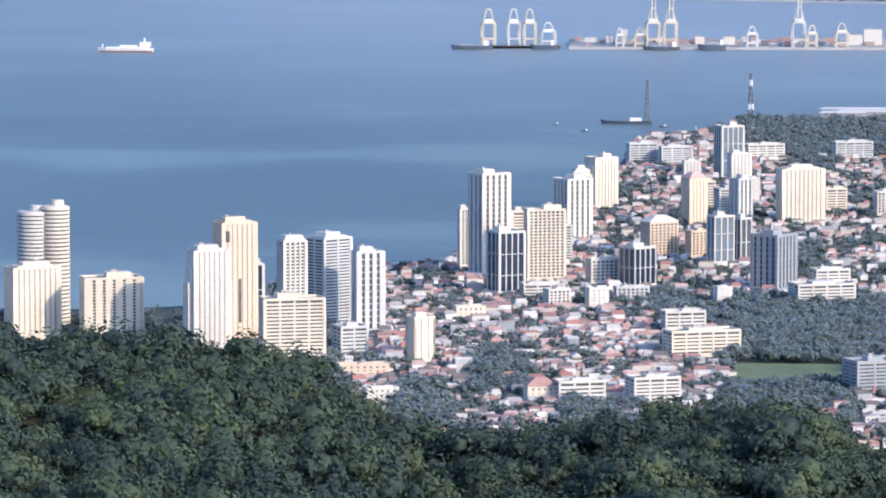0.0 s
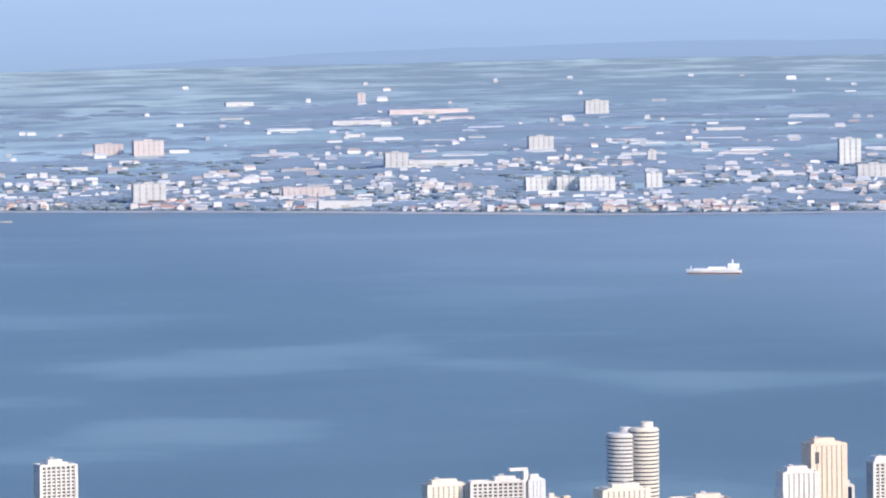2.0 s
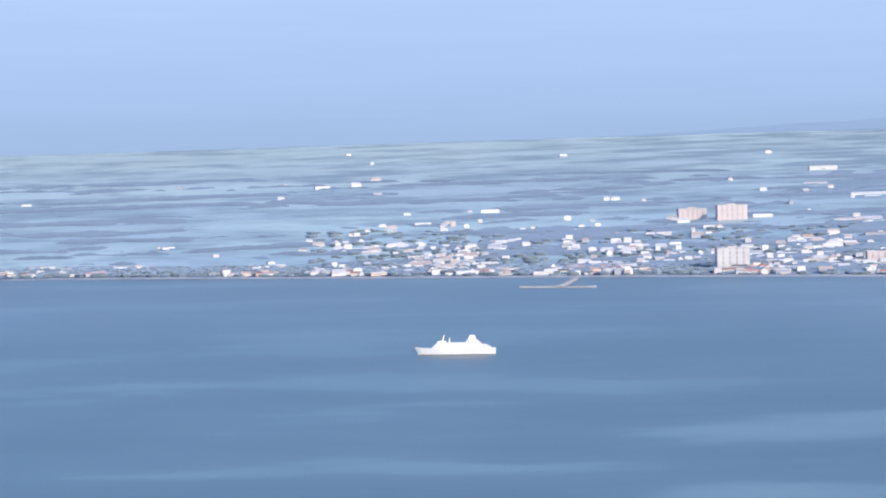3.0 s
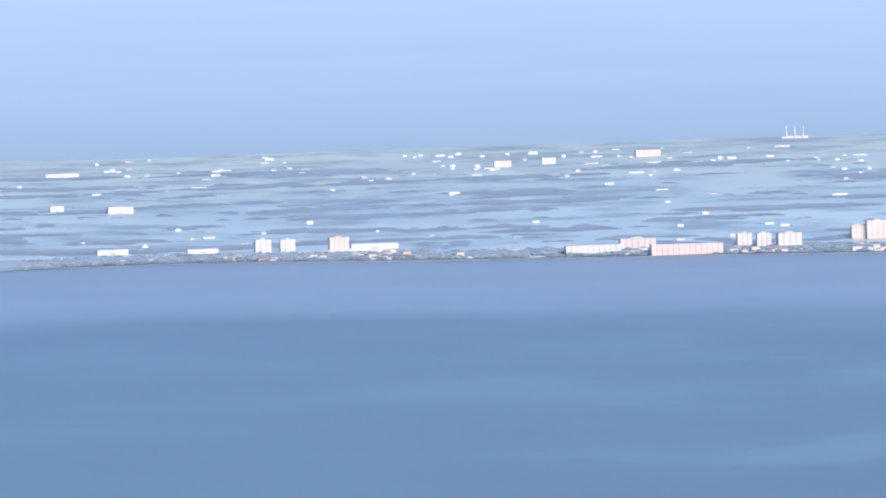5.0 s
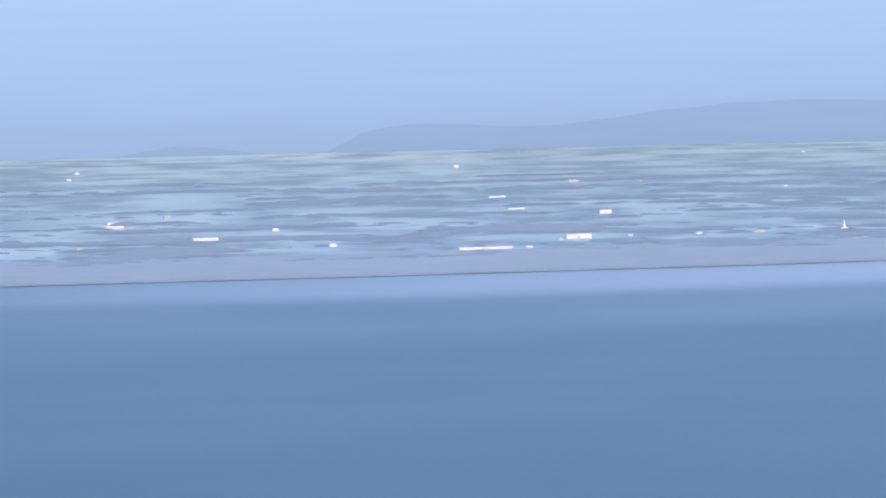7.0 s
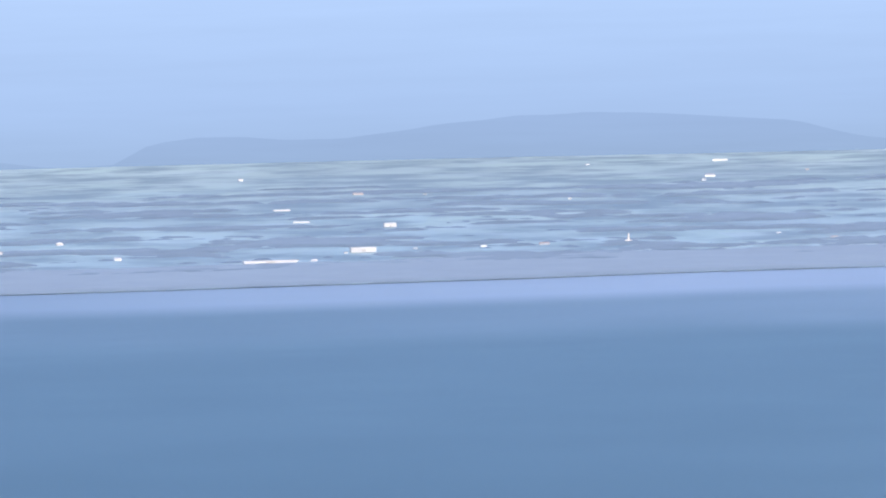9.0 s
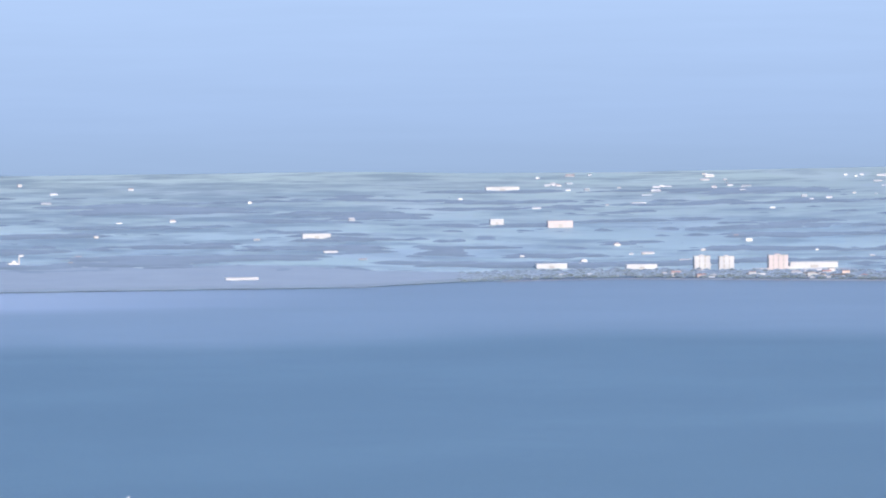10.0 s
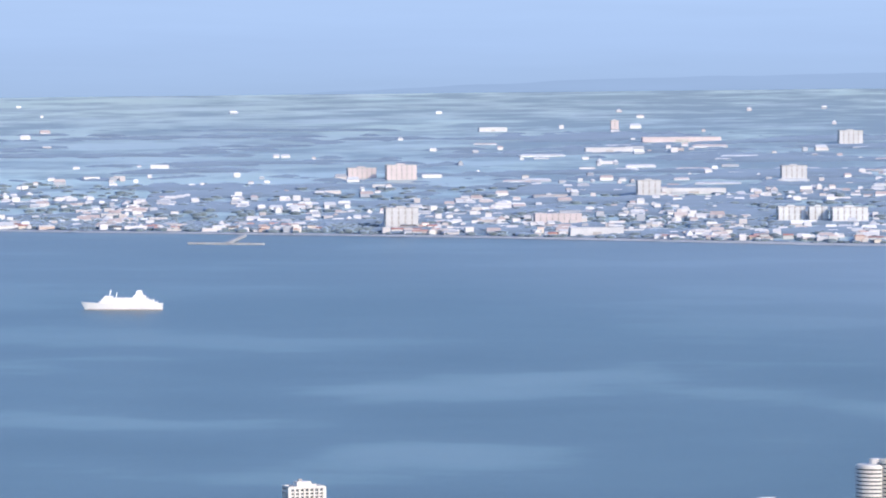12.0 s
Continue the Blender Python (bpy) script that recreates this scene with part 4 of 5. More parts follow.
for ri, r in enumerate(rows_r):
    az = -6.6 + rng.uniform(0, 0.2)
    while az < 11.6:
        a, q = az + rng.uniform(-0.1, 0.1), r + rng.uniform(-0.8, 0.8)
        az += math.degrees(3.3 / r) * rng.uniform(0.8, 1.25)
        size = rng.uniform(0.7, 1.28)
        z = hill_height(a, q) - 0.1 + (rng.uniform(-1.0, 0.8) if q < 368 else rng.uniform(-0.9, 0.2))
        k = rng.randrange(8)
        if 366 < q < 382 and placed < 280 and rng.random() < 0.85:
            m = pose(*spot(a, q, z), 0, 0, rng.uniform(0, 360)) @ Matrix.Diagonal((size, size, size, 1))
            if placed < 8:
                protos[placed].matrix_basis = m
            else:
                copy_thing(protos[k], m @ Matrix.Diagonal(tuple(1 / c for c in protos[k].scale) + (1,)))
            placed += 1
        else:
            p = spot(a, q, z)
            wood.append((k, p.x, p.y, p.z, rng.uniform(0, 6.28), size, rng.uniform(0.9, 1.15)))
tagged(new("hill_woodland", scatter_mesh("hill_woodland", shapes, (M["leaf"], M["leaf_core"]), wood, soft_core=True)),
       "dense dark green woodland covering the hillside", "woodland", kind="stuff")
# one pale bare trunk that stands out of the slope
bm = bmesh.new()
drum(bm, 0, 0, 0, 2.6, 0.07, 0.05, 8)
drum(bm, 0.02, 0, 2.6, 3.4, 0.05, 0.02, 8)
bare = thing("bare_tree", pose(*spot(4.72, 322, hill_height(4.72, 322) + 0.6)), "pale bare tree trunk standing among leafy crowns", "tree")
piece("trunk", bm_mesh("trunk", bm, M["bark"]), bare)
bm = bmesh.new()
beam(bm, (0, 0, 2.4), (0.5, 0, 3.1), 0.035)
piece("branch", bm_mesh("branch", bm, M["bark"]), bare)

# ---- the low town: houses, shops, trees ----
taken = [(o.location.x, o.location.y, max(2.5, 0.5 * max(o.children[0].dimensions.x, o.children[0].dimensions.y))) for o in scene.objects
         if o.parent is None and o.name.startswith(("tower_block", "town_building")) and o.children]


def is_free(p, pad):
    return all((p.x - x) ** 2 + (p.y - y) ** 2 > (s + pad) ** 2 for x, y, s in taken)


def wooded(az, r):
    """Where the town is parkland."""
    if -5.8 < az < -3.4 and 968 < r < 1085:
        return True
    if -4.9 < az < -3.35 and 890 < r < 968:
        return True
    if -1.1 < az < -0.3 and 905 < r < 975:
        return rng.random() < 0.7
    if -5.8 < az < -3.5 and r > 1500:
        return True
    if az > 1.3:
        return True
    return noise.noise((az * 1.3, r * 0.012, 3.0)) > 0.34


def gable(bm, w, d, z0, z1, over=0.15):
    a, b = w / 2 + over, d / 2 + over
    v = [bm.verts.new(c) for c in ((-a, -b, z0), (a, -b, z0), (a, b, z0), (-a, b, z0), (-a * 0.85, 0, z1), (a * 0.85, 0, z1))]
    for f in ((0, 1, 5, 4), (2, 3, 4, 5), (1, 2, 5), (3, 0, 4), (3, 2, 1, 0)):
        bm.faces.new([v[i] for i in f])


def house(w, d, h, label, flat=False):
    root = thing("flat_roofed_house" if flat else "house", pose(0, 0, 0), label, "house", "houses of the town")
    piece("wall", block_mesh("wall", M["wall"], (-w / 2, w / 2, -d / 2, d / 2, -0.3, h)), root)
    bm = bmesh.new()
    if flat:
        block(bm, -w / 2 - 0.1, w / 2 + 0.1, -d / 2 - 0.1, d / 2 + 0.1, h, h + 0.2)
    else:
        gable(bm, w, d, h, h + 0.32 * d)
    piece("roof", bm_mesh("roof", bm, M["tile"]), root)
    win = block_mesh("window", M["window"], (-0.22, 0.22, -0.03, 0.03, -0.2, 0.2))
    for i in (-1, 0, 1):
        piece("window", win, root, (i * w * 0.3, -d / 2, h * 0.62))
    return root


house_kinds = [house(2.6, 2.0, 1.1, "small house with a tiled gable roof among trees"), house(3.4, 2.2, 1.5, "two-storey house with a wide gable roof"),
               house(2.2, 2.4, 1.0, "bungalow with a low hipped roof"), house(4.2, 2.4, 1.9, "flat-roofed shophouse row with plastered walls", True)]
used_kinds, house_spots, tree_spots, n_house = set(), [], [], 0
r = 838.0
while r < 1665:
    az = -5.9
    step = 2.2 if r < 905 else 2.6 if r < 1080 else 3.6
    while az < 2.2:
        a, q = az + rng.uniform(-0.06, 0.06), r + rng.uniform(-1.0, 1.0)
        az += math.degrees(step / r) * rng.uniform(0.85, 1.3)
        if q > SHORE(a) - 7:
            continue
        p = spot(a, q, 0.5)
        if -4.85 < a < -3.45 and 922 < q < 962:
            continue
        if (q < 905 and rng.random() < 0.1) or wooded(a, q):
            tree_spots.append((p, rng.uniform(0.9, 1.5)))
            continue
        if not is_free(p, 1.8):
            continue
        if rng.random() < 0.42 + 0.75 * noise.noise((a * 2.2, q * 0.035, 9.0)):
            tree_spots.append((p, rng.uniform(0.6, 1.1)))
            continue
        k = rng.choices((0, 1, 2, 3), (4, 3, 3, 1.6))[0]
        turn = a + rng.choice((8, 8, 98, 20)) + rng.uniform(-6, 6)
        s = rng.uniform(0.5, 0.9)
        if q < 1010 and n_house < 290 and rng.random() < 0.8:
            m = pose(*p, 0, 0, turn) @ Matrix.Diagonal((0.7, 0.7, 0.75, 1))
            if k in used_kinds:
                copy_thing(house_kinds[k], pose(*p, 0, 0, turn))
            else:
                house_kinds[k].matrix_basis = m
                used_kinds.add(k)
            n_house += 1
        else:
            house_spots.append((k, p.x, p.y, p.z, radians(turn), s, rng.uniform(0.8, 1.5)))
    r += 2.7 if r < 1080 else 4.2


def house_shape(w, d, h, flat=False):
    v = [(-w / 2, -d / 2, -0.3), (w / 2, -d / 2, -0.3), (w / 2, d / 2, -0.3), (-w / 2, d / 2, -0.3), (-w / 2, -d / 2, h), (w / 2, -d / 2, h), (w / 2, d / 2, h), (-w / 2, d / 2, h)]
    f4 = [(0, 1, 5, 4), (1, 2, 6, 5), (2, 3, 7, 6), (3, 0, 4, 7)]
    a, b = w / 2 + 0.15, d / 2 + 0.15
    top = h + (0.15 if flat else 0.32 * d)
    e = 1.0 if flat else 0.0
    v += [(-a, -b, h), (a, -b, h), (a, b, h), (-a, b, h), (-a * 0.85, -b * e, top), (a * 0.85, -b * e, top), (a * 0.85, b * e, top), (-a * 0.85, b * e, top)]
    f3 = [(8, 9, 13), (8, 13, 12), (10, 11, 15), (10, 15, 14), (9, 10, 14), (9, 14, 13), (11, 8, 12), (11, 12, 15), (12, 13, 14), (12, 14, 15)]
    return np.array(v, dtype=float), np.array(f4), np.array(f3)


M["roof_mix"] = surface("town_roof_tiles", (0.4, 0.2, 0.15), 0.85, 0.22, 2.0, island=True,
                        tones=[(0.0, (0.44, 0.22, 0.19)), (0.14, (0.52, 0.31, 0.28)), (0.28, (0.34, 0.22, 0.21)), (0.40, (0.56, 0.40, 0.37)), (0.52, (0.66, 0.63, 0.60)), (0.68, (0.18, 0.16, 0.16)), (0.84, (0.44, 0.43, 0.43))])
house_shapes = [house_shape(2.6, 2.0, 1.1), house_shape(3.4, 2.2, 1.5), house_shape(2.2, 2.4, 1.0), house_shape(4.2, 2.4, 1.9, True)]
tagged(new("town_houses", scatter_mesh("town_houses", house_shapes, (M["far_wall"], M["roof_mix"]), house_spots)),
       "crowded low houses with red, white and grey roofs", "houses", kind="stuff")

for _ in range(900):
    a, q = rng.uniform(1.2, 11.5), rng.uniform(930, 1050)
    p = spot(a, q, 0.5)
    if is_free(p, 1.5):
        tree_spots.append((p, rng.uniform(0.7, 1.2)))
town_crowns = [leafy(random.Random(70 + i), 4, 1.5, 2.0, 0.2, 16) for i in range(5)]
town_shapes = [as_shape(d) for d in town_crowns]
more = []
for p, s in tree_spots:
    for _ in range(2 if s > 0.9 else 1):
        more.append((rng.randrange(5), p.x + rng.uniform(-1.6, 1.6), p.y + rng.uniform(-2.2, 2.2), 0.35, rng.uniform(0, 6.28), s * rng.uniform(0.8, 1.2), rng.uniform(0.8, 1.1)))
singles = more[::max(1, len(more) // 130)][:130]
chosen = set(map(id, singles))
town_protos = []
for i, t in enumerate(singles):
    k, x, y, z, turn, s, tall = t
    m = Matrix.Translation((x, y, z)) @ Matrix.Rotation(turn, 4, "Z")
    if len(town_protos) < 5:
        tree = thing("town_tree", m, "dark green street tree with a rounded crown between houses", "tree", "trees of the town")
        piece("trunk", trunk_mesh(random.Random(90 + i), 2.0, 0.1, 3), tree)
        piece("crown", crown_mesh(town_crowns[i], (M["town_leaf"], M["town_core"])), tree)
        town_protos.append(tree)
    else:
        copy_thing(town_protos[k], m)
tagged(new("town_greenery", scatter_mesh("town_greenery", town_shapes, (M["town_leaf"], M["town_core"]), [t for t in more if id(t) not in chosen], soft_core=True)),
       "dark trees of parks and gardens between the buildings", "trees", kind="stuff")

field = polar_sheet("playing_field", list(np.arange(-4.85, -3.44, 0.1)), lambda az: [934, 942, 950, 960], lambda az, r: 0.56, M["grass"])
structure("playing_field", field, "green playing field among parkland trees", "field")
wall_bm = bmesh.new()
for i in range(10):
    block(wall_bm, i * 1.05, i * 1.05 + 0.95, -0.3, 0.3, 0, 0.55)
stand = thing("low_stand", pose(*spot(-3.5, 940, 0.5), 0, 0, 24 + 180), "long white low stand beside the playing field", "stand")
piece("wall", bm_mesh("wall", wall_bm, M["white"]), stand)
piece("roof", block_mesh("roof", M["white"], (-0.1, 10.6, -0.5, 0.5, 0.57, 0.67)), stand)


# ---- ships ----
def hull_mesh(name, length, beam, z0, z1, mat, flare=0.5, sheer=0.3):
    """A lofted hull with its bow towards -x."""
    bm = bmesh.new()
    rings = []
    n = 18
    for i in range(n + 1):
        u = i / n
        half = beam / 2 * min(1.0, (u / 0.28) ** 0.6 if u < 0.28 else 1.0) * (1.0 if u < 0.9 else 1.0 - (u - 0.9) * 2.2)
        half = max(half, 0.03)
        lift = sheer * max(0.0, 1 - u / 0.22) ** 2
        shift = -flare * max(0.0, 1 - u / 0.15)
        x = -length / 2 + u * length
        rings.append([bm.verts.new(c) for c in ((x + 0.02, 0, z0 - 0.5), (x, half * 0.8, z0), (x + shift, half, z1 + lift), (x + shift, -half, z1 + lift), (x, -half * 0.8, z0))])
    for a, b in zip(rings, rings[1:]):
        for i in range(5):
            j = (i + 1) % 5
            bm.faces.new((a[i], a[j], b[j], b[i]))
    bm.faces.new(rings[0])
    bm.faces.new(rings[-1][::-1])
    return bm_mesh(name, bm, mat)


def between(a, b):
    """A pose at the middle of a and b on the water, with -x towards a."""
    d = Vector(b) - Vector(a)
    return Matrix.Translation(((a[0] + b[0]) / 2, (a[1] + b[1]) / 2, 0)) @ Matrix.Rotation(math.atan2(d.y, d.x), 4, "Z"), d.length


m, n = between((-513.4, 2024.8), (-479.6, 2027.7))
ferry = thing("cruise_ship", m, "white cruise ship with a raked funnel at anchor", "ship")
piece("hull", hull_mesh("hull", n, 5.2, 0.35, 2.9, M["steel_white"], 1.6, 0.6), ferry)
piece("boot_top", hull_mesh("boot_top", n * 0.97, 5.0, -0.1, 0.36, M["pale_pink"], 0, 0), ferry, label="pale red waterline band")
for i, (x0, x1, hw) in enumerate(((-10.5, 14.6, 2.3), (-9.6, 13.2, 2.15), (-8.6, 10.5, 2.0))):
    z = 2.9 + i * 0.8
    deck = piece("deck", block_mesh("deck", M["steel_white"], (x0, x1, -hw, hw, z, z + 0.52), (x0 - 0.15, x1 + 0.15, -hw - 0.15, hw + 0.15, z + 0.62, z + 0.8)), ferry)
    piece("window_band", block_mesh("window_band", M["window"], (x0 + 0.1, x1 - 0.1, -hw + 0.08, hw - 0.08, z + 0.5, z + 0.64)), deck)
bm = bmesh.new()
block(bm, 4.4, 9.6, -1.5, 1.5, 5.3, 6.2)
block(bm, 5.2, 8.6, -1.1, 1.1, 6.2, 8.4, 0.62)
piece("funnel", bm_mesh("funnel", bm, M["steel_white"]), ferry)
bm = bmesh.new()
beam(bm, (-6.2, 0, 5.2), (-5.4, 0, 8.6), 0.45)
beam(bm, (-3.2, 0, 5.2), (-2.9, 0, 7.4), 0.4)
block(bm, -8.2, -4.6, -1.8, 1.8, 5.2, 6.0)
piece("bridge", bm_mesh("bridge", bm, M["steel_white"]), ferry)

m, n = between((-648.6, 1520.0), (-622.0, 1552.7))
bulk = thing("bulk_carrier", m, "dark red bulk carrier with white deck cranes at anchor", "ship")
piece("hull", hull_mesh("hull", n, 6.0, 0.5, 2.5, M["hull_dark"], 0.6, 0.7), bulk)
piece("boot_top", hull_mesh("boot_top", n * 0.985, 5.9, -0.1, 0.52, M["concrete"], 0, 0), bulk, label="pale waterline band")
piece("deck", block_mesh("deck", M["hull_red"], (-n * 0.42, n * 0.30, -2.5, 2.5, 2.45, 2.75)), bulk, label="red main deck")
hatch = block_mesh("hatch", M["hull_red"], (-2.2, 2.2, -1.7, 1.7, 0, 0.5))
for i in range(5):
    piece("hatch", hatch, bulk, (-n * 0.38 + i * n * 0.145, 0, 2.75))
post = block_mesh("post", M["steel_white"], (-0.42, 0.42, -0.42, 0.42, 0, 3.6), (-0.65, 0.65, -0.6, 0.6, 2.6, 3.7))
for u in (-0.455, -0.225, 0.02, 0.175):
    piece("crane_post", post, bulk, (u * n, 0, 2.7), label="white deck crane post")
piece("crane_post", post, bulk, (-0.335 * n, 0, 2.7), label="white deck crane post")
for u0, u1 in ((-0.335, -0.225), (0.02, 0.175)):
    bm = bmesh.new()
    beam(bm, (u0 * n, 0, 4.6), (u1 * n, 0, 4.9), 0.35)
    piece("jib", bm_mesh("jib", bm, M["steel_white"]), bulk, label="white crane jib at rest")
piece("side_panel", block_mesh("side_panel", M["steel_white"], (0.05 * n, 0.19 * n, -3.08, -2.9, 1.3, 2.4)), bulk, label="white painted panel on the hull side")
house_bm = bmesh.new()
block(house_bm, 0.285 * n, 0.43 * n, -2.6, 2.6, 2.5, 6.2, 0.93)
block(house_bm, 0.28 * n, 0.36 * n, -3.0, 3.0, 6.2, 7.0)
piece("deckhouse", bm_mesh("deckhouse", house_bm, M["steel_white"]), bulk)
piece("funnel", block_mesh("funnel", M["steel_white"], (0.385 * n, 0.43 * n, -0.8, 0.8, 6.0, 7.9)), bulk)
bm = bmesh.new()
drum(bm, 0.325 * n, 0, 7.0, 9.2, 0.35, 0.25, 8)
piece("mast", bm_mesh("mast", bm, M["steel_white"]), bulk)
piece("stern_deck", block_mesh("stern_deck", M["steel_white"], (0.43 * n, 0.485 * n, -2.2, 2.2, 2.5, 3.8)), bulk)

p0, p1 = spot(4.09, 2113), spot(3.44, 2109)
m, n = between(p0, p1)
tanker = thing("tanker", m, "small white and red tanker under way", "ship")
piece("hull", hull_mesh("hull", n, 3.6, 0.45, 1.6, M["steel_white"], 0.6, 0.5), tanker)
piece("boot_top", hull_mesh("boot_top", n * 0.98, 3.5, -0.1, 0.47, M["hull_red"], 0, 0), tanker, label="red waterline band")
piece("deck", block_mesh("deck", M["steel_white"], (-n * 0.36, n * 0.42, -1.75, 1.75, 1.4, 2.2)), tanker)
piece("tank_dome", block_mesh("tank_dome", M["steel_white"], (-n * 0.1, n * 0.22, -1.1, 1.1, 2.2, 3.0)), tanker)
piece("deckhouse", block_mesh("deckhouse", M["steel_white"], (n * 0.26, n * 0.45, -1.5, 1.5, 2.2, 4.4)), tanker)
bm = bmesh.new()
beam(bm, (n * 0.34, 0, 4.4), (n * 0.34, 0, 6.2), 0.6)
beam(bm, (-n * 0.42, 0, 1.5), (-n * 0.42, 0, 3.4), 0.35)
piece("mast", bm_mesh("mast", bm, M["steel_white"]), tanker)

for az, r, n, mat, label in ((-1.35, 1650, 1.9, "hull_blue", "small dark fishing boat on the strait"), (-1.69, 1618, 2.8, "hull_blue", "small dark work boat on the strait"),
                             (41.98, 1450, 0.9, "steel_white", "tiny white sailing boat on the strait"), (-2.95, 1600, 8.0, "hull_blue", "long dark barge lying off the shore"),
                             (-2.62, 1640, 3.0, "hull_blue", "small dark work boat on the strait")):
    boat = thing("boat", pose(*spot(az, r), 0, 0, az + 6), label, "boat")
    piece("hull", hull_mesh("hull", n, n * 0.3, 0.02, 0.28 + n * 0.04, M[mat], 0.1, 0.1), boat)
    piece("cabin", block_mesh("cabin", M["steel_white"], (n * 0.1, n * 0.32, -n * 0.09, n * 0.09, 0.25 + n * 0.03, 0.55 + n * 0.1), (n * 0.2, n * 0.24, -0.03, 0.03, 0.5, 0.7 + n * 0.3)), boat)

# ---- the port: quay, ships alongside, cranes, stacks ----
quay = polar_sheet("quay", list(np.arange(-9.5, -1.3, 0.2)), lambda az: [2128, 2140, 2190], lambda az, r: 1.1, M["concrete"], -2.0)
structure("quay", quay, "grey concrete container quay across the strait", "quay")
front = polar_sheet("quay_wall", list(np.arange(-9.5, -1.3, 0.2)), lambda az: [2127.6, 2128], lambda az, r: -1.0 if r < 2127.8 else 1.1, M["concrete"])
structure("quay_wall", front, "grey quay wall above the water", "quay")


def quay_crane(az, r, width, height, boom, mat, label):
    root = thing("quay_crane", pose(*spot(az, r, 1.1), 0, 0, az + 10), label, "crane", "port cranes")
    w, d = width, width * 0.8
    legs = height * 0.62
    leg = block_mesh("leg", M[mat], (-0.26, 0.26, -0.26, 0.26, 0, legs))
    for x in (-w / 2, w / 2):
        for y in (-d / 2, d / 2):
            piece("leg", leg, root, (x, y, 0))
    bm = bmesh.new()
    for z in (legs * 0.3, legs):
        for y in (-d / 2, d / 2):
            beam(bm, (-w / 2, y, z), (w / 2, y, z), 0.6)
        for x in (-w / 2, w / 2):
            beam(bm, (x, -d / 2, z), (x, d / 2, z), 0.6)
    piece("portal", bm_mesh("portal", bm, M[mat]), root)
    bm = bmesh.new()
    for x in (-w * 0.28, w * 0.28):
        beam(bm, (x * 1.6, 0, legs), (x * 0.6, 0, height), 0.45)
        beam(bm, (x, d / 2, legs), (x, d / 2 + d * 1.2, legs), 0.5)
        if boom:
            beam(bm, (x * 0.6, -d / 2, legs), (x * 0.5, -d * 0.7, height + boom), 0.5)
    beam(bm, (-w * 0.2, 0, height), (w * 0.2, 0, height), 0.5)
    piece("apex_frame", bm_mesh("apex_frame", bm, M[mat]), root)
    piece("machine_house", block_mesh("machine_house", M["steel_white"], (-w * 0.32, w * 0.32, -d * 0.2, d * 0.5, legs * 0.98, legs * 1.16)), root)
    return root


for az, w, h, boom, mat in ((-0.54, 5.6, 16.0, 0.0, "crane_yellow"), (-0.84, 5.0, 16.0, 0.0, "crane_pale"), (-1.03, 5.0, 16.0, 0.0, "crane_yellow"), (-2.49, 5.5, 17.0, 9.0, "crane_yellow"),
                            (-2.70, 5.5, 17.0, 9.0, "crane_yellow"), (-4.22, 5.5, 17.5, 9.0, "crane_pale"), (-4.38, 4.0, 9.5, 0.0, "crane_yellow"), (-3.67, 4.5, 9.0, 0.0, "crane_pale"),
                            (-4.73, 5.2, 10.5, 0.0, "crane_yellow"), (-2.10, 3.2, 8.0, 0.0, "crane_pale"), (-2.34, 4.5, 8.0, 0.0, "crane_yellow"), (-1.25, 6.0, 10.0, 0.0, "crane_pale")):
    quay_crane(az, 2131 if az < -1.4 else 2140, w, h, boom, mat, "tall quay crane with raised boom" if boom else "portal quay crane with pale painted steel")
west = polar_sheet("jetty", list(np.arange(-1.4, -0.35, 0.1)), lambda az: [2134, 2146], lambda az, r: 1.1, M["concrete"], -2.0)
structure("jetty", west, "outer concrete jetty of the port", "quay")
for az, n, zz in ((-0.35, 18.0, 1.6), (-1.2, 11.0, 1.8), (-3.2, 12.0, 2.4), (-2.6, 16.0, 1.5)):
    p = spot(az, 2123 if az < -1.4 else 2128)
    s = thing("moored_ship", Matrix.Translation(p) @ Matrix.Rotation(radians(az), 4, "Z"), "dark-hulled ship moored along the quay", "ship", "moored ships")
    piece("hull", hull_mesh("hull", n, 3.0, 0.1, zz, M["hull_blue"], 0.5, 0.4), s)
    piece("deckhouse", block_mesh("deckhouse", M["steel_white"], (n * 0.28, n * 0.4, -1.2, 1.2, zz, zz + 2.2)), s)
    piece("cargo", block_mesh("cargo", M["boxes"], (-n * 0.3, -n * 0.06, -1.2, 1.2, zz, zz + 0.9), (-n * 0.04, n * 0.2, -1.2, 1.2, zz, zz + 0.7)), s)
stack_bm = bmesh.new()
rng = random.Random(11)
for i in range(260):
    a, q = rng.uniform(-9, -1.5), rng.uniform(2140, 2185)
    p = spot(a, q)
    w, hh = rng.uniform(1.5, 5), rng.choice((0.6, 1.1, 1.6, 2.2))
    block(stack_bm, p.x - w / 2, p.x + w / 2, p.y - 0.6, p.y + 0.6, 1.1, 1.1 + hh)
tagged(new("container_stacks", bm_mesh("container_stacks", stack_bm, M["boxes"])), "stacked shipping containers in mixed colours on the quay", "containers", kind="stuff")
for az, w, h in ((-1.98, 3.0, 4.0), (-2.15, 3.5, 6.5), (-3.05, 4.0, 3.5), (-3.4, 5.0, 3.5), (-4.9, 6.0, 4.5), (-5.1, 8.0, 7.0)):
    far = thing("port_shed", pose(*spot(az, 2150, 1.1), 0, 0, az), "pale port shed on the quay", "shed", "port sheds")
    piece("wall", block_mesh("wall", M["white"], (-w / 2, w / 2, -2, 2, 0, h)), far)
    piece("roof", block_mesh("roof", M["roofing"], (-w / 2 - 0.2, w / 2 + 0.2, -2.2, 2.2, h, h + 0.3)), far)


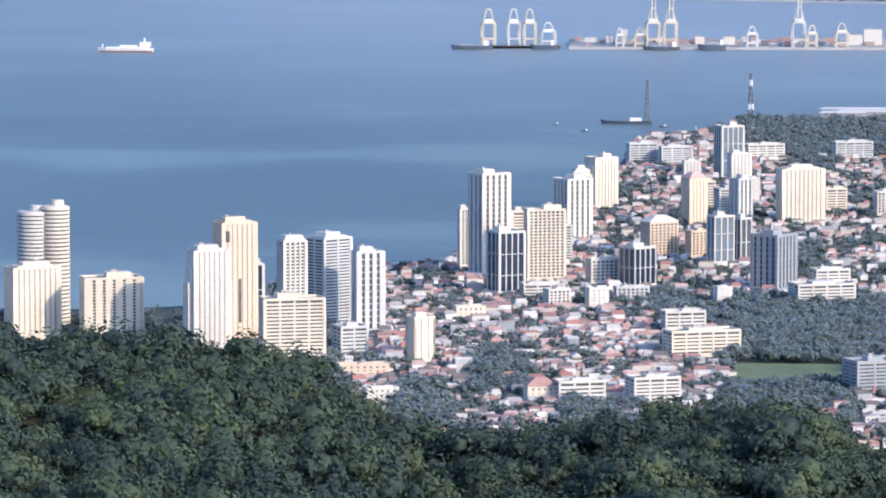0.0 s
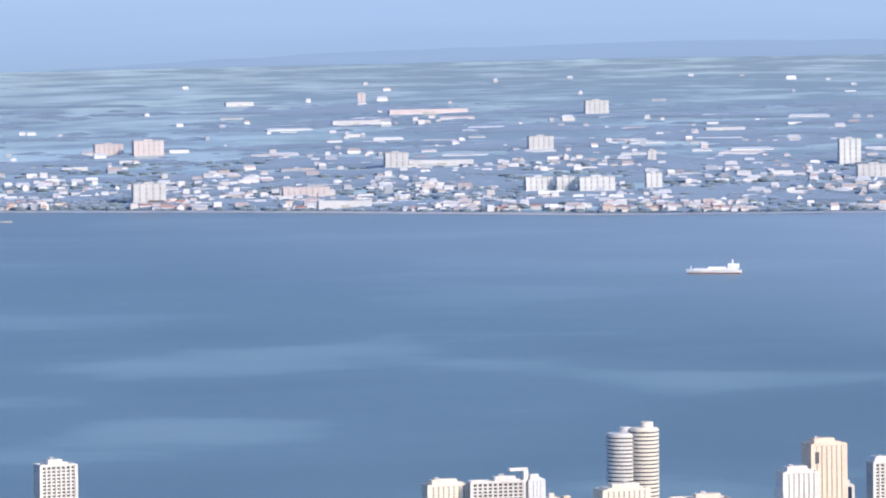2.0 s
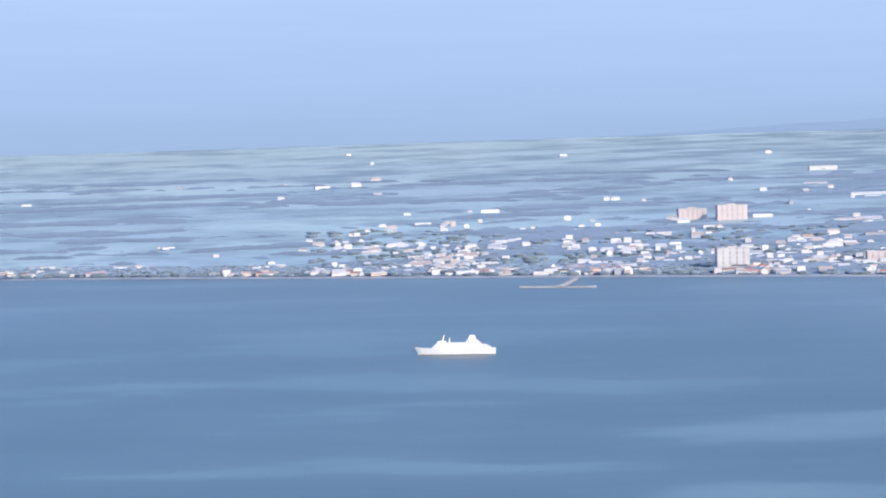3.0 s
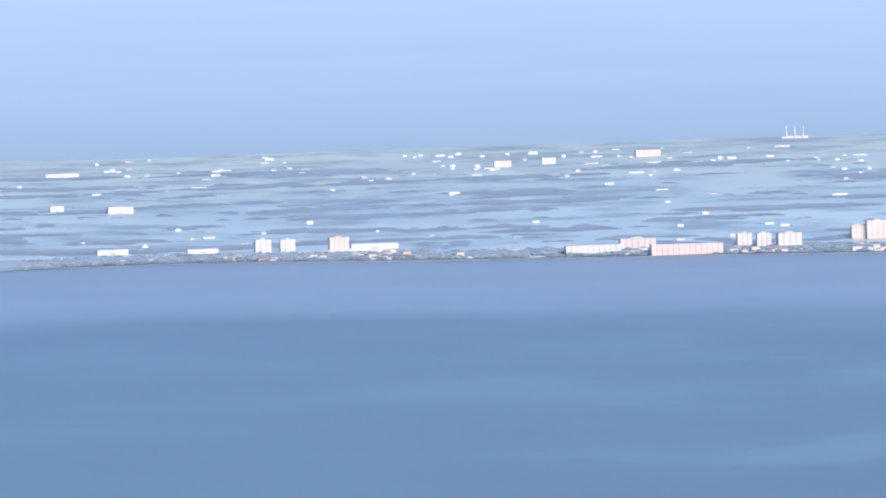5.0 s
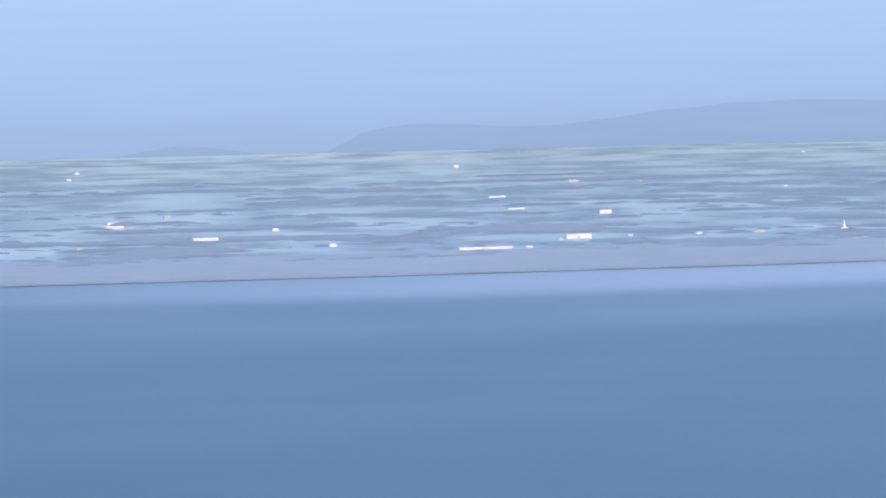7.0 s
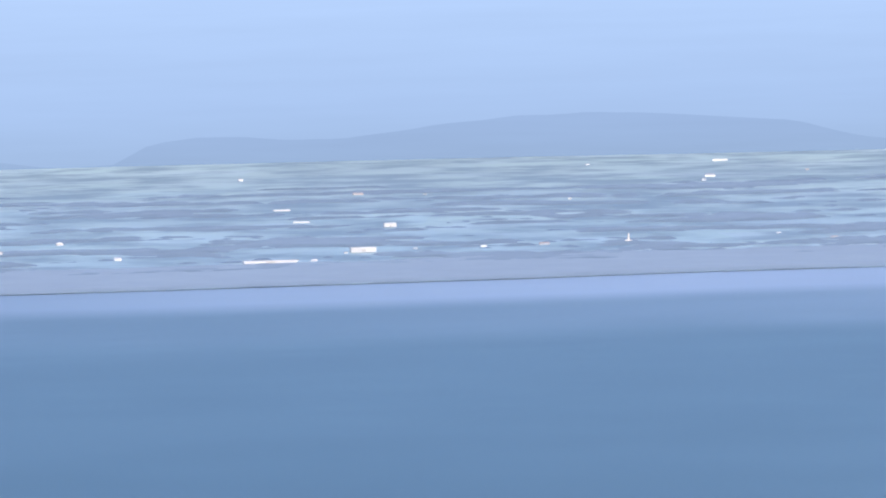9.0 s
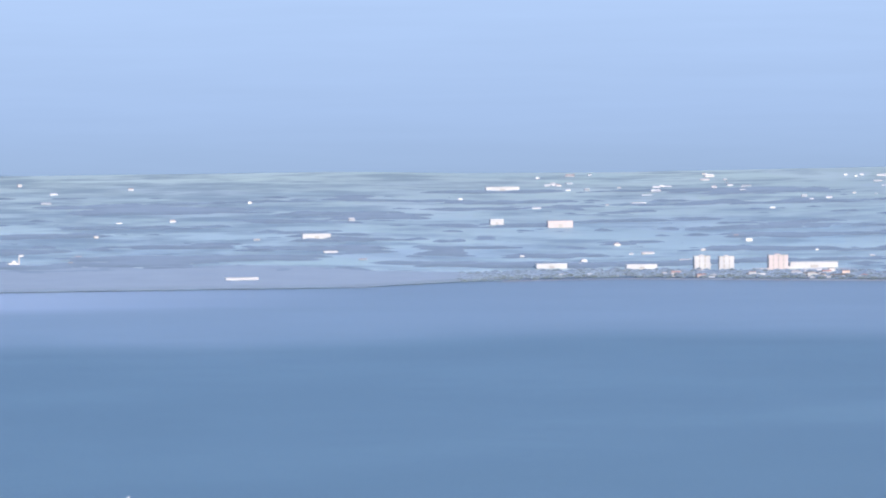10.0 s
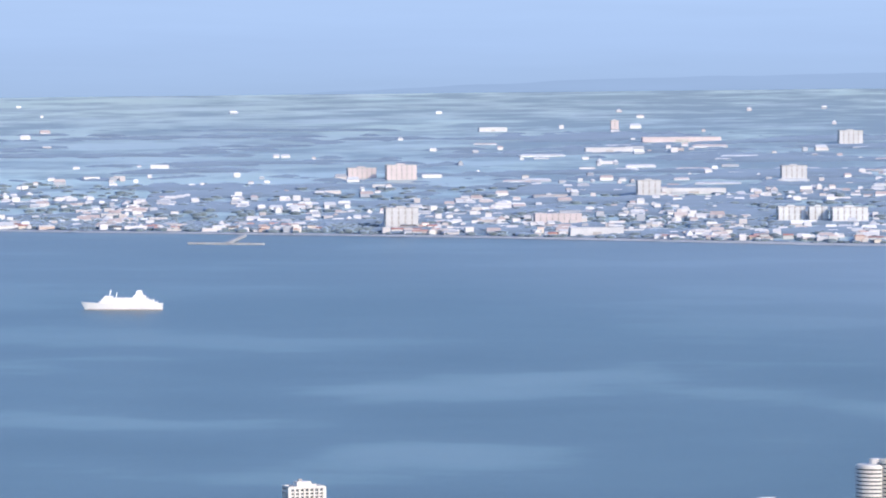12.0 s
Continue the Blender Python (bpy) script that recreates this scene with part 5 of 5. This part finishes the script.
def lattice(root, x, h, half, mats):
    """A tapered lattice mast in sections."""
    n = 8
    for i in range(n):
        z0, z1 = h * i / n, h * (i + 1) / n
        a, b = half * (1 - 0.75 * i / n), half * (1 - 0.75 * (i + 1) / n)
        bm = bmesh.new()
        for sx in (-1, 1):
            for sy in (-1, 1):
                beam(bm, (x + sx * a, sy * a, z0), (x + sx * b, sy * b, z1), 0.36)
            beam(bm, (x + sx * a, -a, z0), (x - sx * b, -b, z1), 0.25)
            beam(bm, (x + sx * a, a, z0), (x - sx * b, b, z1), 0.13)
        piece("mast_section", bm_mesh("mast_section", bm, M[mats[i % len(mats)]]), root)


rig = thing("crane_barge", pose(*spot(-2.19, 1657), 0, 0, -2), "dark grey barge with a tall lattice mast", "barge")
piece("hull", hull_mesh("hull", 17.0, 4.0, 0.0, 0.9, M["hull_blue"], 0.8, 0.6), rig)
piece("cabin", block_mesh("cabin", M["steel_white"], (1.0, 5.0, -1.2, 1.2, 0.9, 2.0)), rig)
lattice(rig, 7.0, 15.0, 0.9, ("crane_grey",))
tall = thing("lattice_mast", pose(*spot(-3.66, 1662, 0.5)), "tall grey and white lattice radio mast by the shore", "mast")
lattice(tall, 0, 16.5, 0.9, ("crane_grey", "crane_grey", "steel_white", "crane_grey"))

for az, r, w in ((-4.75, 1692, 16.0), (-5.05, 1700, 22.0), (-4.9, 1712, 26.0)):
    shed = thing("jetty_shed", pose(*spot(az, r, 0.2), 0, 0, az), "long pale-roofed ferry jetty standing in the water", "jetty", "ferry jetties")
    piece("deck", block_mesh("deck", M["concrete"], (-w / 2, w / 2, -1.6, 1.6, -0.6, 0.5)), shed)
    post_me = block_mesh("post", M["white"], (-0.12, 0.12, -1.2, 1.2, 0.5, 1.5))
    for i in range(7):
        piece("post", post_me, shed, (-w * 0.45 + w * 0.15 * i, 0, 0))
    bm = bmesh.new()
    gable(bm, w, 3.2, 1.5, 2.1, 0.2)
    piece("roof", bm_mesh("roof", bm, M["grey"]), shed)

# ---- far shore: breakwater, mosque, spires ----
bm = bmesh.new()
beam(bm, (-621.4, 2691.7, 0.3), (-575.5, 2685.7, 0.3), 1.6)
beam(bm, (-598.0, 2690, 0.3), (-612.0, 2800, 0.3), 2.2)
structure("breakwater", bm_mesh("breakwater", bm, M["concrete"]), "pale T-shaped breakwater off the far shore", "breakwater")


def domed(az, r, s):
    root = thing("mosque", pose(*spot(az, r, land_height(az, r)), 0, 0, az), "white mosque with dome and minaret in the far fields", "mosque")
    piece("hall", block_mesh("hall", M["white"], (-4 * s, 4 * s, -3 * s, 3 * s, -0.5, 2.2 * s)), root)
    bm = bmesh.new()
    bmesh.ops.create_uvsphere(bm, u_segments=16, v_segments=8, radius=2.0 * s, matrix=Matrix.Translation((0, 0, 2.2 * s)))
    piece("dome", bm_mesh("dome", bm, M["gold"]), root)
    bm = bmesh.new()
    drum(bm, 3.6 * s, -2 * s, 0, 6.0 * s, 0.55 * s, 0.4 * s, 10)
    drum(bm, 3.6 * s, -2 * s, 6.0 * s, 7.2 * s, 0.4 * s, 0.05 * s, 10)
    piece("minaret", bm_mesh("minaret", bm, M["white"]), root)


domed(43.29, 3420, 1.0)
# taken for a church spire; built with the mosque's dome and minaret
domed(22.61, 3574, 0.9)
spire = thing("white_tower", pose(*spot(47.5, 3445, land_height(47.5, 3445)), 0, 0, 47), "slim white tower with a wide foot in the far fields", "tower")
bm = bmesh.new()
block(bm, -2.5, 2.5, -1.5, 1.5, -0.5, 1.6)
drum(bm, 0, 0, 1.6, 6.5, 0.8, 0.4, 8)
piece("shaft", bm_mesh("shaft", bm, M["white"]), spire)

# ---- far town: low buildings and groves on the mainland ----
rng = random.Random(21)
M["far_metal"] = surface("pale_metal_roofing", (0.62, 0.62, 0.63), 0.5, 0.1, 0.2, tones=[(0.0, (0.66, 0.66, 0.66)), (0.5, (0.50, 0.53, 0.58)), (0.75, (0.60, 0.52, 0.49))])
shed_kinds = [("low white building with a pitched roof in the far town", 6.0, 4.0, 1.9), ("long low hall with a pale roof in the far town", 10.0, 4.5, 1.7), ("small block of flats in the far town", 5.0, 4.0, 3.4)]
far_protos = []
for label, w, d, h in shed_kinds:
    root = thing("far_house", pose(0, 0, 0), label, "house", "low buildings of the far shore")
    piece("wall", block_mesh("wall", M["wall"], (-w / 2, w / 2, -d / 2, d / 2, -0.8, h)), root)
    bm = bmesh.new()
    if h < 3:
        gable(bm, w, d, h, h + 0.9, 0.3)
    else:
        block(bm, -w / 2 - 0.1, w / 2 + 0.1, -d / 2 - 0.1, d / 2 + 0.1, h, h + 0.3)
    piece("roof", bm_mesh("roof", bm, M["tile"]), root)
    far_protos.append(root)


def built_up(az, r):
    """How thickly the mainland is built over at a place."""
    depth = r - COAST(az)
    if az < 15.5:
        town = 0.95 if depth < 330 else 0.55 if depth < 600 else 0.20 if depth < 1000 else 0.05
        town *= 1.0 if az < 8.5 else 1.0 if depth < 330 else 0.3
    elif az < 37.5:
        town = 0.75 if depth < 90 else 0.03
        if 1050 < depth < 1550 and 22 < az < 37:
            town = 0.2
    else:
        town = 0.0 if depth < 240 else 0.06 if depth < 400 else 0.012
    patch = 0.45 + 2.6 * noise.noise((az * 0.9, r * 0.008, 1.0)) + 1.0 * noise.noise((az * 2.6, r * 0.022, 5.0))
    return town * (0.05 + 1.4 * max(0.0, min(1.0, patch)))


hall_proto = None
for _ in range(64):
    a, depth = rng.uniform(-5, 9.5), rng.choice((560, 700, 860, 1020)) + rng.uniform(-30, 30)
    r = COAST(a) + depth
    m = pose(*spot(a, r, land_height(a, r)), 0, 0, a + rng.uniform(-4, 10))
    if hall_proto is None:
        hall_proto = thing("industrial_hall", m, "long pale industrial hall far inland", "hall", "far industrial halls")
        piece("wall", block_mesh("wall", M["grey"], (-12, 12, -4, 4, -0.8, 0.9)), hall_proto)
        bm = bmesh.new()
        gable(bm, 24, 8, 0.9, 1.9, 0.3)
        piece("roof", bm_mesh("roof", bm, M["far_metal"]), hall_proto)
    else:
        copy_thing(hall_proto, m @ Matrix.Diagonal((rng.uniform(0.4, 1.5), rng.uniform(0.7, 1.2), rng.uniform(0.7, 1.2), 1)))
far_taken = [(o.location.x, o.location.y) for o in scene.objects if o.parent is None and o.name.startswith("far_building")]
taken_xy = np.array(far_taken)
box_spots, n_single, used = [], 0, set()
far_shapes = [house_shape(5.0, 3.6, 1.6), house_shape(9.0, 4.5, 1.5), house_shape(5.0, 4.0, 3.0, True), house_shape(14.0, 6.0, 1.8, True)]
for _ in range(21000):
    a = rng.uniform(-7, 60)
    r = COAST(a) + 10 + (rng.random() ** 1.6) * 1750
    if r > 4820 or rng.random() > built_up(a, r):
        continue
    p = spot(a, r, land_height(a, r))
    if np.min(np.abs(taken_xy - (p.x, p.y)).sum(1)) < 12:
        continue
    k = rng.choices((0, 1, 2, 3), (5, 3, 2.2, 1.1))[0]
    turn = a + rng.choice((5, 5, 12, 95)) + rng.uniform(-5, 5)
    if n_single < 240 and r - COAST(a) < 60 and k < 3:
        m = pose(*p, 0, 0, turn)
        if k in used:
            copy_thing(far_protos[k], m)
        else:
            far_protos[k].matrix_basis = m
            used.add(k)
        n_single += 1
    else:
        box_spots.append((k, p.x, p.y, p.z, radians(turn), rng.uniform(0.6, 1.05), rng.uniform(0.7, 1.5) if a < 15.5 else rng.uniform(0.45, 0.95)))
M["far_roof"] = surface("far_roofs", (0.5, 0.45, 0.42), 0.7, 0.12, 0.3, island=True,
                        tones=[(0.0, (0.54, 0.54, 0.56)), (0.25, (0.40, 0.34, 0.33)), (0.40, (0.46, 0.48, 0.52)), (0.62, (0.70, 0.70, 0.70)), (0.82, (0.33, 0.35, 0.39)), (0.92, (0.48, 0.42, 0.40))])
tagged(new("far_town", scatter_mesh("far_town", far_shapes, (M["far_plain"], M["far_roof"]), box_spots)), "pale low buildings of the towns across the strait", "town", kind="stuff")


def clump_shape(seed):
    q = random.Random(seed)
    bm = bmesh.new()
    bmesh.ops.create_icosphere(bm, subdivisions=1, radius=1)
    v = np.array([tuple(c.co * q.uniform(0.75, 1.2)) for c in bm.verts])
    f = np.array([[c.index for c in g.verts] for g in bm.faces])
    bm.free()
    v[:, 2] = v[:, 2] * 0.5 + 0.2
    return v, np.zeros((0, 4), dtype=int), f


def groved(az, r):
    """How likely a single tree crown stands at a place."""
    depth = r - COAST(az)
    if az < 15.5:
        return 0.55 if depth < 260 else 0.35 if depth < 480 else 0.0
    return 0.9 if az < 38 and depth < 85 else 0.0


grove_spots = []
for _ in range(45000):
    a = rng.uniform(-7, 61.5)
    r = COAST(a) + 4 + (rng.random() ** 1.35) * 1800
    if r > 4780 or rng.random() > groved(a, r):
        continue
    p = spot(a, r, land_height(a, r))
    depth = r - COAST(a)
    s = rng.uniform(2.2, 4.5) * (1.0 + depth / 1800)
    tallness = rng.uniform(0.5, 1.0) if depth < 300 else rng.uniform(0.4, 0.75)
    grove_spots.append((rng.randrange(6), p.x, p.y, p.z, rng.uniform(0, 6.28), s, tallness))
for _ in range(4200):
    a = rng.uniform(11, 37.8)
    r = COAST(a) + rng.uniform(12, 75)
    p = spot(a, r, land_height(a, r))
    grove_spots.append((rng.randrange(6), p.x, p.y, p.z, rng.uniform(0, 6.28), rng.uniform(1.8, 3.4), rng.uniform(0.8, 1.5)))
clumps = [clump_shape(i) for i in range(6)]
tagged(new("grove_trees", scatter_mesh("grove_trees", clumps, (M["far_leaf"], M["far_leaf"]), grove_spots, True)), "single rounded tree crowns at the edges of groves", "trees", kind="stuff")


def grove_height(az, r):
    """A closed canopy of trees where groves stand, sunk under the ground between them."""
    depth = r - COAST(az)
    belt = noise.noise((az * 0.42, r * 0.016, 7.0)) + 0.45 * noise.noise((az * 1.9, r * 0.04, 2.0))
    fine = noise.noise((az * 4.5, r * 0.055, 4.0))
    belt += 0.3 * noise.noise((az * 4.2, r * 0.05, 9.0))
    if az < 13.5:
        cover = (0.22 if depth < 480 else 0.06 if az < 8.5 else -0.1) + belt - 0.1
    elif az < 38:
        cover = 0.4 + belt if depth < 70 else belt - 0.25
    else:
        cover = -1.0 if depth < 150 else belt - (0.08 if depth < 480 else 0.22)
    rise = max(-0.8, min(1.0, cover * 6.0)) * (1.0 if depth > 40 else depth / 40)
    return land_height(az, r) + rise * 1.5 + 0.5 * fine


groves = polar_sheet("far_groves", list(np.arange(-7.0, 61.6, 0.12)), lambda az: [COAST(az) + 8 + d for d in np.linspace(0, 1240, 150)], grove_height, M["hazed_canopy"])
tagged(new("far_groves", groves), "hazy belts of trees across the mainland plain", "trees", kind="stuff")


def canopy_height(az, r):
    """The low, even canopy of the mangrove belt, falling to the mud at its seaward edge."""
    depth = r - COAST(az)
    edge = min(1.0, max(0.0, (depth - 3 - 5 * noise.noise((az * 2.1, 0, 6.0))) / 10))
    return land_height(az, r) - 0.3 + edge * (1.5 + 0.35 * noise.noise((az * 9.0, r * 0.05, 1.0)) + 0.5 * noise.noise((az * 1.6, r * 0.012, 8.0)))


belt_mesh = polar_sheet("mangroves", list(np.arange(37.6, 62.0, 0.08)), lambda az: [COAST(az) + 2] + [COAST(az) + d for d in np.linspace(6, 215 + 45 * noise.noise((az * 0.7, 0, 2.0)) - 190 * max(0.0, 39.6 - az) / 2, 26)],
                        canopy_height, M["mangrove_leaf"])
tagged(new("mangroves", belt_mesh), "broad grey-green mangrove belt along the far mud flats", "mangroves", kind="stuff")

# ---- tall slender things far off: chimneys of a power station, a luffing crane ----
plant = thing("power_station", pose(*spot(28.78, 4835, land_height(28.78, 4835)), 0, 0, 29), "pale power station with three slim chimneys far inland", "power station")
piece("hall", block_mesh("hall", M["far_white"], (-13, 13, -5, 5, -1.0, 2.2)), plant)
bm = bmesh.new()
drum(bm, 0, 0, -1.0, 12.0, 0.7, 0.45, 10)
stack_me = bm_mesh("chimney", bm, M["far_white"])
for x in (-8.5, 0.0, 8.0):
    piece("chimney", stack_me, plant, (x, -6.5, 0))

lift = thing("tower_crane", pose(*spot(8.53, 1010, 0.5), 0, 0, 8), "slim red luffing tower crane behind the wooded ridge", "crane")
for name, a, b, t in (("mast", (0, 0, 0), (0, 0, 8.2), 0.22), ("jib", (0, 0, 8.0), (-0.9, 0, 12.6), 0.14), ("counter_jib", (0, 0, 8.0), (1.0, 0, 8.4), 0.2)):
    bm = bmesh.new()
    beam(bm, a, b, t)
    piece(name, bm_mesh(name, bm, M["hull_red"]), lift)
